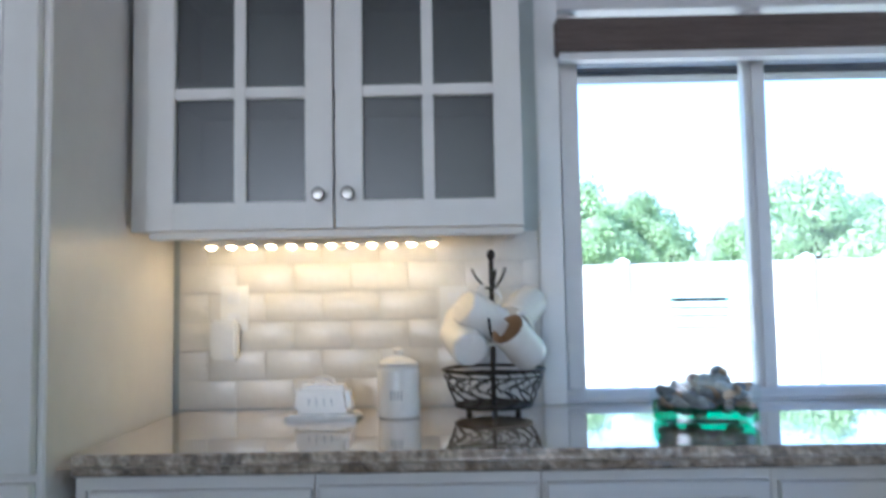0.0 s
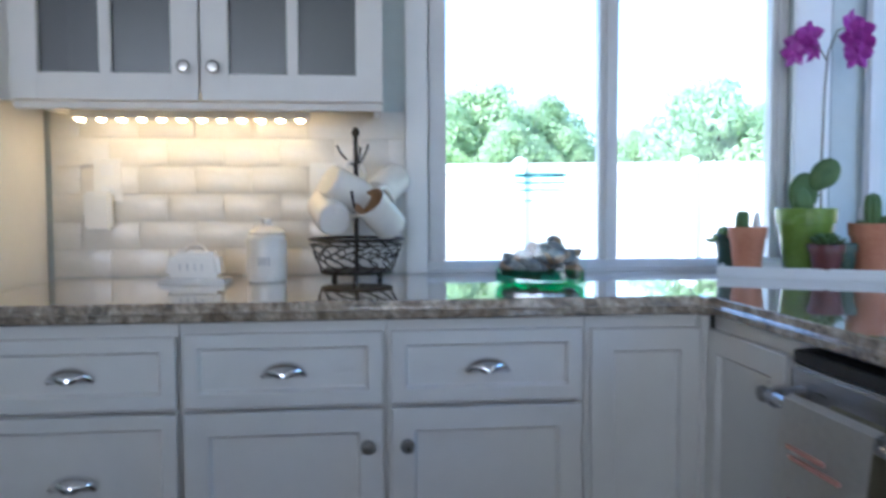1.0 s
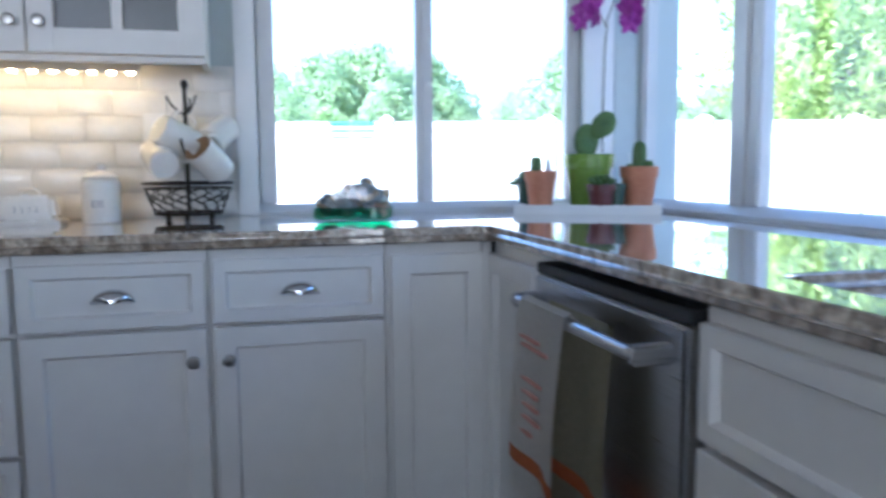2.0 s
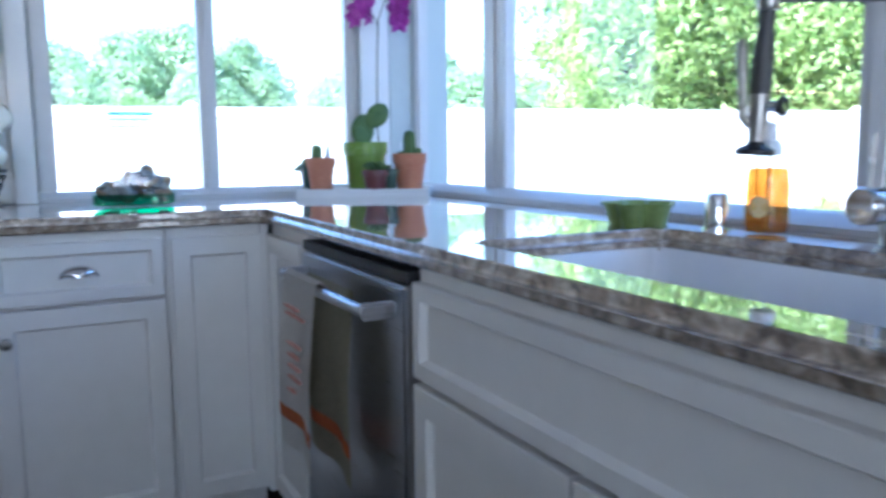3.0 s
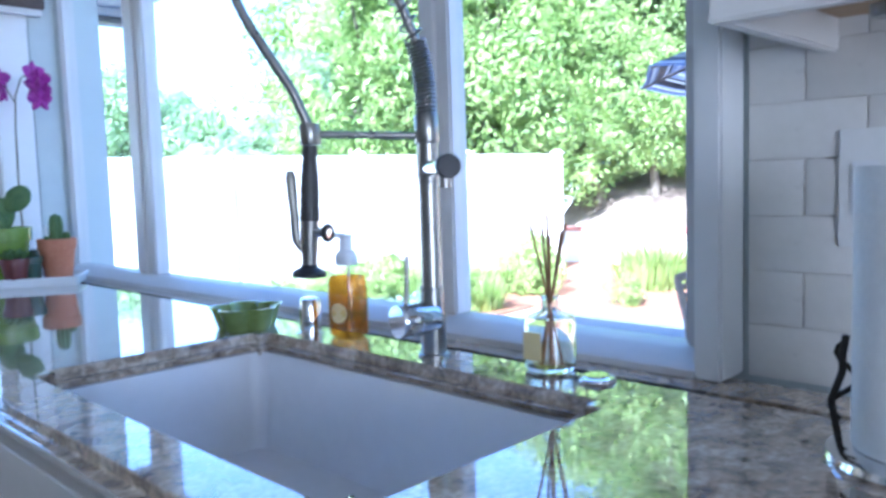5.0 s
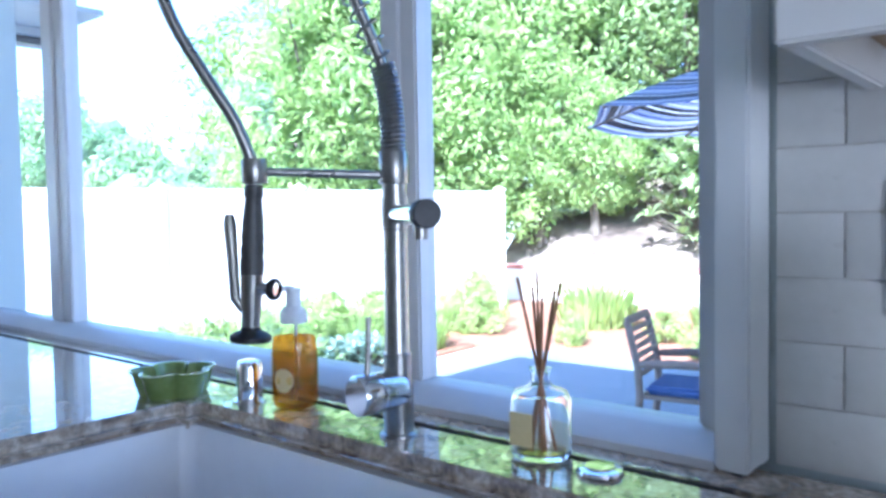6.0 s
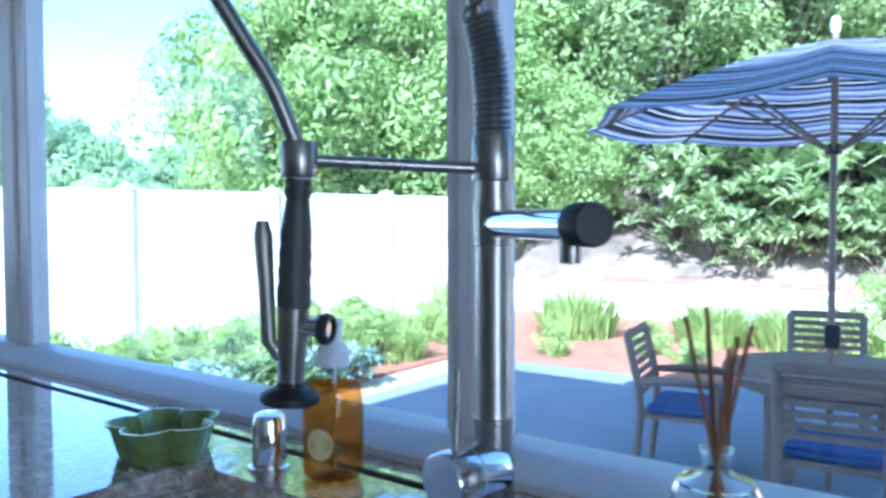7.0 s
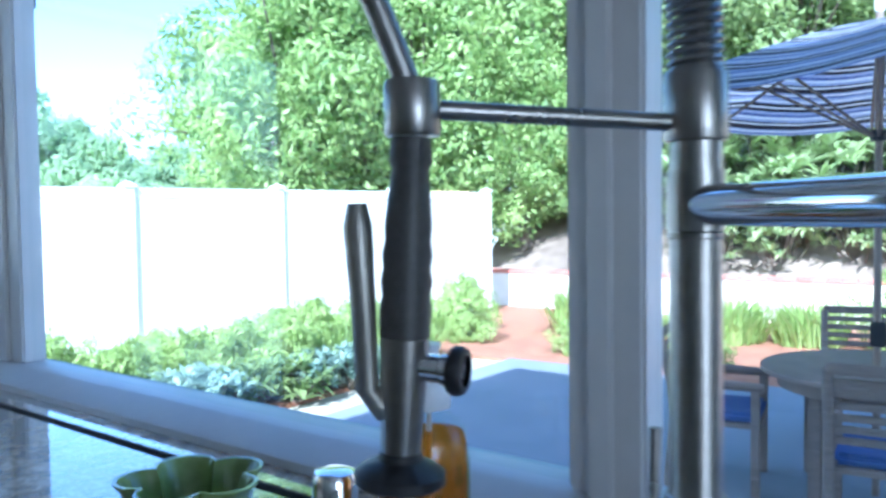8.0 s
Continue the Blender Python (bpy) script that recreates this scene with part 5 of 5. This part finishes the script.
# ---- hillside behind the wall ----
bm = B()
rows = []
for i in range(34):
    row = []
    for j in range(60):
        x, y = 13.7 + i * 0.9, -28 + j * 0.62 + i * 0.15
        y = min(y, 9 + i * 0.6)
        h = 0.50 + 7.5 * (1 - math.exp(-max(0, i) * 0.07)) + 0.5 * noise.noise(Vector((x * 0.35, y * 0.35, 0))) * min(1, i / 3)
        h *= min(1.0, max(0.15, (9 - y + i * 0.6) / 4 + 0.3))
        row.append(bm.verts.new((x, y, h + G)))
    rows.append(row)
for a, b in zip(rows, rows[1:]):
    for j in range(59):
        bm.faces.new([a[j], a[j + 1], b[j + 1], b[j]]).smooth = True
structure("hillside", bm, HILL, "dry brown hillside with leaf litter behind the garden wall", "hill").matrix_basis = OUT
# distant ridge
bm = B()
rows = []
for i in range(8):
    row = []
    for j in range(80):
        a = radians(-30 + j * 2.2)
        d = 150 + i * 14
        h = 10 * (i / 7) ** 0.7 * (0.6 + 0.5 * noise.noise(Vector((j * 0.13, 0.3, 0)))) - 1.0
        row.append(bm.verts.new((d * math.cos(a), d * math.sin(a), h)))
    rows.append(row)
for a, b in zip(rows, rows[1:]):
    for j in range(79):
        bm.faces.new([a[j], a[j + 1], b[j + 1], b[j]]).smooth = True
structure("backdrop", bm, LEAFHAZE, "distant wooded ridge", "hill")


# ---- trees ----
def leaf_cloud(rng, clumps, per, size, spread, long=1.0):
    """Leaves as bent pairs of triangles gathered in clumps."""
    verts, faces = [], []
    for c, cr in clumps:
        for _ in range(per):
            d = Vector((rng.gauss(0, 1), rng.gauss(0, 1), rng.gauss(0, 0.8)))
            d.normalize()
            p = c + d * cr * (0.72 + 0.34 * rng.random()) * spread
            o = (d + Vector((rng.uniform(-1, 1), rng.uniform(-1, 1), rng.uniform(-0.6, 1.0))) * 0.8).normalized()
            u = o.orthogonal().normalized()
            u = (u * math.cos(q := rng.uniform(0, 6.28)) + o.cross(u) * math.sin(q)).normalized()
            w = o.cross(u)
            s = size * rng.uniform(0.6, 1.3)
            k = len(verts)
            verts += [p - u * s * long, p + w * s * 0.42, p + u * s * long + o * s * 0.2, p - w * s * 0.42]
            faces.append((k, k + 1, k + 2, k + 3))
    me = bpy.data.meshes.new("crown")
    me.from_pydata([tuple(v) for v in verts], [], faces)
    return me


def tree_kind(seed, height, radius, clump_n, per, size, mat, long=1.0, low=0.25):
    rng = random.Random(seed)
    clumps = []
    bm = B()
    base = Vector((0, 0, 0))
    fork = Vector((rng.uniform(-0.2, 0.2), rng.uniform(-0.2, 0.2), height * 0.32))
    tube(bm, [base, fork * 0.5 + Vector((0.05, 0, 0)), fork, Vector((fork.x * 1.5, fork.y * 1.5, height * 0.7))], [0.035 * height, 0.028 * height, 0.022 * height, 0.008 * height], 9)
    for k in range(clump_n):
        a = rng.uniform(0, 6.28)
        zz = low + (1 - low) * rng.random() ** 0.8
        prof = math.sin(math.pi * min(1, 0.18 + 0.80 * (zz - low) / (1 - low))) ** 0.7
        rr = radius * prof * (0.35 + 0.65 * rng.random() ** 0.5) * (0.8 + 0.35 * math.sin(3 * a + seed))
        c = Vector((rr * math.cos(a), rr * math.sin(a), height * zz))
        clumps.append((c, radius * rng.uniform(0.16, 0.30)))
        if k % 3 == 0:
            mid = fork.lerp(c, 0.5) + Vector((0, 0, 0.06 * height))
            tube(bm, [fork.lerp(Vector((fork.x, fork.y, height * 0.6)), rng.random()), mid, c], [0.010 * height, 0.007 * height, 0.003 * height], 6)
    crown = leaf_cloud(rng, clumps, per, size, 1.0, long)
    crown.materials.append(mat)
    return mesh_of("trunk", bm, BARK), crown


def long_leaves(rng, heads, per, length):
    """Rosettes of long drooping leaves, two bent blades each."""
    verts, faces = [], []
    for c in heads:
        for _ in range(per):
            a, up = rng.uniform(0, 6.28), rng.uniform(0.1, 1.3)
            d = Vector((math.cos(a), math.sin(a), up)).normalized()
            w = d.cross(Vector((0, 0, 1))).normalized()
            s = length * rng.uniform(0.7, 1.2)
            m1, m2 = c + d * s * 0.5, c + d * s - Vector((0, 0, s * rng.uniform(0.15, 0.45)))
            k = len(verts)
            verts += [c - w * s * 0.03, c + w * s * 0.03, m1 + w * s * 0.10, m1 - w * s * 0.10, m2]
            faces += [(k, k + 1, k + 2, k + 3), (k + 3, k + 2, k + 4)]
    me = bpy.data.meshes.new("crown")
    me.from_pydata([tuple(v) for v in verts], [], faces)
    return me


def rosette_shrub(seed, height, radius, heads_n, per, length, mat):
    rng = random.Random(seed)
    bm, heads = B(), []
    for k in range(heads_n):
        a, r = rng.uniform(0, 6.28), radius * rng.random() ** 0.6
        top = Vector((r * math.cos(a), r * math.sin(a), height * (0.25 + 0.7 * rng.random()) * (1 - 0.35 * (r / radius) ** 2)))
        heads.append(top)
        if k % 2 == 0:
            tube(bm, [(top.x * 0.2, top.y * 0.2, 0), (top.x * 0.7, top.y * 0.7, top.z * 0.5), top], [0.03, 0.02, 0.008], 5)
    crown = long_leaves(rng, heads, per, length)
    crown.materials.append(mat)
    return mesh_of("trunk", bm, BARK), crown


def tuft(seed, blades, height, radius, mat):
    """A grassy tuft of upright arching blades."""
    rng = random.Random(seed)
    verts, faces = [], []
    for _ in range(blades):
        a, r = rng.uniform(0, 6.28), radius * 0.75 * rng.random() ** 0.6
        p = Vector((r * math.cos(a), r * math.sin(a), 0))
        lean = Vector((math.cos(a + rng.uniform(-1, 1)), math.sin(a + rng.uniform(-1, 1)), 0)) * rng.uniform(0.05, 0.95)
        h = height * rng.uniform(0.45, 1.0) * (1 - 0.4 * (r / radius) ** 2)
        w = Vector((-lean.y, lean.x, 0)).normalized() * 0.012
        m1, m2 = p + (lean * 0.4 + Vector((0, 0, 0.62))) * h, p + (lean + Vector((0, 0, 1.0))) * h
        k = len(verts)
        verts += [p - w, p + w, m1 + w * 1.3, m1 - w * 1.3, m2]
        faces += [(k, k + 1, k + 2, k + 3), (k + 3, k + 2, k + 4)]
    me = bpy.data.meshes.new("crown")
    me.from_pydata([tuple(v) for v in verts], [], faces)
    me.materials.append(mat)
    return mesh_of("trunk", lathe(B(), [(0, 0.0), (0.10, 0.0), (0.06, 0.06), (0, 0.09)], 10), BARK), me


KINDS = {
    "broad": tree_kind(1, 6.5, 2.6, 85, 250, 0.085, LEAFA),
    "deep": tree_kind(2, 6.0, 2.4, 80, 230, 0.085, LEAFB),
    "shrub": rosette_shrub(3, 2.5, 1.5, 60, 15, 0.60, LEAFC),
    "far": tree_kind(5, 9.0, 4.0, 110, 110, 0.22, LEAFHAZE, 1.0, 0.12),
    # lime leaves of the far trees, lightened in colour as if hazy
    "far_lime": tree_kind(6, 6.5, 4.2, 110, 110, 0.20, leaf_stuff("leaf_far_lime_hazed", (0.42, 0.56, 0.26), (0.66, 0.80, 0.42), 0.6, 0.7), 1.0, 0.05),
    "low": tree_kind(7, 0.75, 0.55, 46, 64, 0.029, LEAFE, 1.6, 0.04),
    "grassy": tuft(8, 520, 0.75, 0.6, LEAFE),
    "lime": tree_kind(9, 0.8, 0.55, 46, 70, 0.030, LEAFE, 1.4, 0.04),
    "silver": rosette_shrub(10, 0.40, 0.42, 60, 14, 0.16, LEAFF),
    "broadleaf": rosette_shrub(11, 0.34, 0.40, 34, 12, 0.26, LEAFB),
}


def plant(kind, x, y, z, s, turn, label, category, name, group):
    t = thing(name, OUT @ pose(x, y, z, 0, 0, turn) @ Matrix.Diagonal((s, s, s, 1)), label, category, group)
    part("trunk", KINDS[kind][0], None, t)
    part("crown", KINDS[kind][1], None, t, "leafy crown")
    return t


def hill_z(x, y):
    i = (x - 13.7) / 0.9
    h = 0.50 + 7.5 * (1 - math.exp(-max(0, i) * 0.07))
    return G + h * min(1.0, max(0.15, (9 - y + i * 0.6) / 4 + 0.3)) - 0.3


rng = random.Random(21)
# leafy wall of trees on the hillside
for x, y, s, kind in ((15.5, 9.4, 1.0, "broad"), (17.0, 7.2, 1.15, "broad"), (16.2, 5.2, 0.95, "deep"), (18.5, 4.0, 1.15, "broad"), (16.6, 2.6, 0.9, "deep"), (19.0, 1.2, 1.15, "deep"), (20.5, 6.0, 1.35, "broad"), (22.0, 9.4, 1.3, "broad"),
                      (18.0, -1.0, 1.05, "deep"), (20.5, -3.0, 1.2, "deep"), (17.5, -3.6, 1.0, "deep"), (19.0, -6.5, 1.1, "broad"), (22.5, 2.6, 1.4, "deep"), (18.8, 10.6, 1.1, "broad"), (16.8, 11.2, 0.85, "broad"), (21.5, -8.0, 1.3, "deep"), (23.0, -0.5, 1.4, "deep"), (14.9, 7.6, 0.62, "broad"), (15.0, 6.4, 0.5, "broad"), (13.9, 9.6, 1.0, "broad"), (12.2, 11.2, 1.0, "broad"), (13.4, 12.4, 1.25, "broad"), (15.2, 11.4, 1.2, "deep")):
    plant(kind, x, y, hill_z(x, y), s, rng.uniform(0, 360), "broad leafy green tree on the hillside", "tree", "tree", "hillside trees")
for x, y, s in ((14.6, 3.7, 0.55), (14.3, 2.7, 0.5), (14.4, 0.9, 0.5), (14.9, 2.4, 0.75), (14.3, -0.3, 0.5), (15.0, -1.6, 0.7), (14.4, -2.2, 0.55), (14.5, 1.5, 0.6), (14.7, 0.4, 0.7), (14.6, -0.9, 0.6), (15.2, 4.3, 0.8), (15.6, 3.2, 1.0), (15.3, 2.0, 0.95), (15.9, 0.9, 1.05), (15.1, -0.1, 0.7), (16.0, -1.2, 1.0), (15.4, -2.4, 0.85), (16.8, 3.9, 1.1), (17.0, 0.2, 1.1), (17.2, 1.8, 1.1)):
    plant("shrub", x, y, hill_z(x, y) + 0.1, s, rng.uniform(0, 360), "large shrub with long pale leaves on the hillside", "shrub", "shrub", "hillside shrubs")
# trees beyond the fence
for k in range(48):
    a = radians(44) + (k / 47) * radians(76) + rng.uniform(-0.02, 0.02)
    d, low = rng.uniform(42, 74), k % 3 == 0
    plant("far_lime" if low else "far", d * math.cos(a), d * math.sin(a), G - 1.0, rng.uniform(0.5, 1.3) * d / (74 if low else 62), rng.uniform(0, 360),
          "distant lime-green bushy tree beyond the fence" if low else "distant round green tree beyond the fence, haze painted into its leaves", "tree", "tree", "distant trees")
# planting bed
for k in range(30):
    s = k / 29
    x, y = 4.2 + 5.0 * s + rng.uniform(-0.3, 0.3), 7.0 - 0.6 * s + rng.uniform(-0.7, 0.6)
    plant("low" if k % 2 else "grassy", x, y - 0.5, G - 0.03, rng.uniform(0.5, 0.85), rng.uniform(0, 360), "low green garden plant with fine leaves in the mulch bed", "plant", "garden_plant", "planting bed")
# denser border along the patio's edge
for k in range(26):
    s = k / 25
    x, y = 2.6 + 5.4 * s + rng.uniform(-0.2, 0.2), 6.15 - 0.45 * s + rng.uniform(-0.35, 0.35)
    plant(("lime", "grassy", "low")[k % 3], x, y, G - 0.03, rng.uniform(0.55, 0.95), rng.uniform(0, 360), "low bright green garden plant in the border", "plant", "garden_plant", "planting bed")
for k in range(12):
    s = k / 11
    x, y = 2.8 + 3.7 * s + rng.uniform(-0.15, 0.15), 5.35 - 0.2 * s + rng.uniform(-0.15, 0.15)
    plant("broadleaf" if k in (5, 8, 9) else "silver", x, y, G - 0.03, rng.uniform(0.8, 1.25), rng.uniform(0, 360), "low silver-green plant at the patio's edge", "plant", "garden_plant", "planting bed")
for x, y, s, kind in ((10.9, 4.4, 1.15, "grassy"), (9.3, 3.95, 0.5, "low"), (11.2, 2.6, 0.95, "grassy"), (11.4, 1.7, 0.9, "grassy"), (11.2, 0.7, 1.2, "low"), (11.5, -0.4, 1.1, "grassy"), (10.0, 3.0, 0.55, "low"), (9.6, 5.6, 0.9, "low"), (10.4, 6.2, 1.0, "low"), (9.2, 2.2, 0.45, "low"), (11.0, -1.6, 1.1, "low")):
    plant(kind, x, y, G - 0.03, s, rng.uniform(0, 360), "low green garden plant in the mulch bed", "plant", "garden_plant", "planting bed")


# ---- patio furniture ----
TX, TY = 5.92, 0.36
table = thing("patio_table", OUT @ pose(TX, TY, G), "round weathered teak patio table", "table")
part("tabletop", lathe(B(), [(0.03, 0.700), (0.60, 0.700), (0.615, 0.705), (0.615, 0.730), (0.605, 0.735), (0.03, 0.735)], 48), TEAK, table)
part("apron", lathe(B(), [(0.50, 0.62), (0.52, 0.62), (0.52, 0.699), (0.50, 0.699), (0.50, 0.62)], 40), TEAK, table)
for k in range(4):
    a = radians(45 + 90 * k + 12)
    part("leg", box(B(), -0.035, -0.035, 0, 0.035, 0.035, 0.698, 0.005), TEAK, table).location = (0.46 * math.cos(a), 0.46 * math.sin(a), 0)


def chair():
    """A slatted armchair that faces +y."""
    c = thing("patio_chair", pose(0, 0, 0), "weathered teak patio armchair with a blue seat cushion", "chair", "chairs round the table")
    for x in (-0.25, 0.25):
        part("front_leg", box(B(), x - 0.024, 0.20, 0, x + 0.024, 0.248, 0.62, 0.004), TEAK, c)
        part("back_leg", tube(B(), [(x, -0.27, 0), (x, -0.23, 0.40), (x, -0.245, 0.60), (x, -0.315, 0.90)], 0.026, 8), TEAK, c)
        part("arm", tube(B(), [(x, -0.25, 0.615), (x, 0.0, 0.635), (x, 0.27, 0.63)], [0.022, 0.030, 0.026], 8), TEAK, c)
    part("seat", box(B(), -0.25, -0.23, 0.385, 0.25, 0.25, 0.415, 0.004), TEAK, c)
    part("apron", box(B(), -0.226, 0.215, 0.32, 0.226, 0.235, 0.384, 0.003), TEAK, c)
    part("cushion", box(B(), -0.235, -0.20, 0.416, 0.235, 0.245, 0.475, 0.022), CUSHION, c, "blue seat cushion", True)
    for k in range(6):
        z = 0.53 + 0.058 * k
        y = -0.245 - 0.07 * (z - 0.60) / 0.30
        part("slat", box(B(), -0.235, y - 0.010, z, 0.235, y + 0.010, z + 0.036, 0.003), TEAK, c)
    part("top_rail", box(B(), -0.26, -0.335, 0.875, 0.26, -0.300, 0.93, 0.008), TEAK, c)
    return c


first = chair()
spots = [(5.74, 1.18, 188), (5.20, 0.22, -86), (7.0, 0.55, 100)]
first.matrix_basis = OUT @ pose(spots[0][0], spots[0][1], G, 0, 0, spots[0][2])
for x, y, r in spots[1:]:
    copy_thing(first, OUT @ pose(x, y, G, 0, 0, r))

# umbrella
um = thing("patio_umbrella", OUT @ pose(TX, TY, G), "open patio umbrella with navy, black and white stripes over the table", "umbrella")
part("pole", rod(B(), (0, 0, 0.0), (0, 0, 2.74), 0.021, 14), POLE, um)
part("finial", lathe(B(), [(0, 2.735), (0.024, 2.74), (0.03, 2.79), (0.022, 2.83), (0, 2.84)], 14), WHITEPLASTIC, um)
part("crank_box", box(B(), -0.032, -0.05, 0.86, 0.032, 0.032, 1.0, 0.008), BLACK, um)
part("hub", lathe(B(), [(0.0, 2.02), (0.045, 2.02), (0.045, 2.08), (0, 2.08)], 16), BLACK, um)
def canvas(name, colour):
    return leaf_stuff(name, tuple(0.92 * c for c in colour), tuple(1.08 * c for c in colour), 0.3)


NAVY, INK, CREAM, BLUEW = canvas("stripe_navy", (0.09, 0.12, 0.30)), canvas("stripe_black", (0.035, 0.035, 0.05)), canvas("stripe_cream", (0.70, 0.70, 0.68)), canvas("stripe_blue", (0.36, 0.40, 0.52))
RIM, TOP, RAD = 2.24, 2.70, 1.52
PATTERN = (3, 2, 3, 1, 1, 2, 1, 1, 3, 3, 0, 3, 2, 3, 3, 1, 2, 1, 1, 1, 3, 2, 0, 3) * 3
for k in range(8):
    a0, a1 = radians(45 * k + 8), radians(45 * k + 53)
    bm = B()
    rows = []
    for i in range(len(PATTERN) + 1):
        s = 0.03 + 0.97 * i / len(PATTERN)
        row = []
        for j in range(5):
            u = j / 4
            q0, q1 = Vector((math.cos(a0), math.sin(a0), 0)), Vector((math.cos(a1), math.sin(a1), 0))
            v = q0.lerp(q1, u) * RAD * s
            sag = 0.05 * math.sin(math.pi * u) * s
            row.append(bm.verts.new((v.x, v.y, TOP + (RIM - TOP) * (s ** 1.25) - sag)))
        rows.append(row)
    for i, (a, b) in enumerate(zip(rows, rows[1:])):
        for j in range(4):
            f = bm.faces.new([a[j], a[j + 1], b[j + 1], b[j]])
            f.material_index = PATTERN[i]
    bmesh.ops.solidify(bm, geom=bm.faces[:], thickness=0.003)
    part("canopy_panel", bm, [NAVY, INK, CREAM, BLUEW], um, "striped canvas panel")
    ca, sa = math.cos(a0), math.sin(a0)
    part("rib", tube(B(), [(0.03 * ca, 0.03 * sa, TOP - 0.03), (RAD * 0.5 * ca, RAD * 0.5 * sa, TOP + (RIM - TOP) * 0.42 - 0.02), (RAD * 0.99 * ca, RAD * 0.99 * sa, RIM - 0.008)], 0.011, 8), POLE, um)
    part("strut", rod(B(), (0.04 * ca, 0.04 * sa, 2.05), (RAD * 0.52 * ca, RAD * 0.52 * sa, TOP + (RIM - TOP) * 0.44 - 0.03), 0.009, 8), POLE, um)

# ---- the house's roof edge outside the windows ----
roof = thing("house_roof", pose(0, 0, 0), "wide roof with a painted eave over the windows", "roof")
part("eave", box(B(), -8, -12, 2.56, 2.15, 2.575, 2.70), EAVE, roof)
# unseen upper storey, added and sized so that its shadow covers the patio
part("shadow_upper_wall", box(B(), -8, -12, 2.701, XB + 0.14, YA + 0.14, 5.3), STUCCO, roof)
part("fascia", box(B(), -8, 2.58, 1.99, 2.15, 2.615, 2.72), EAVE, roof)
part("gutter", box(B(), -8, 2.618, 1.965, 2.2, 2.74, 2.10, 0.012), GUTTER, roof)
part("soffit", box(B(), -8, YA + 0.142, 2.02, 2.10, 2.578, 2.04), EAVE, roof)
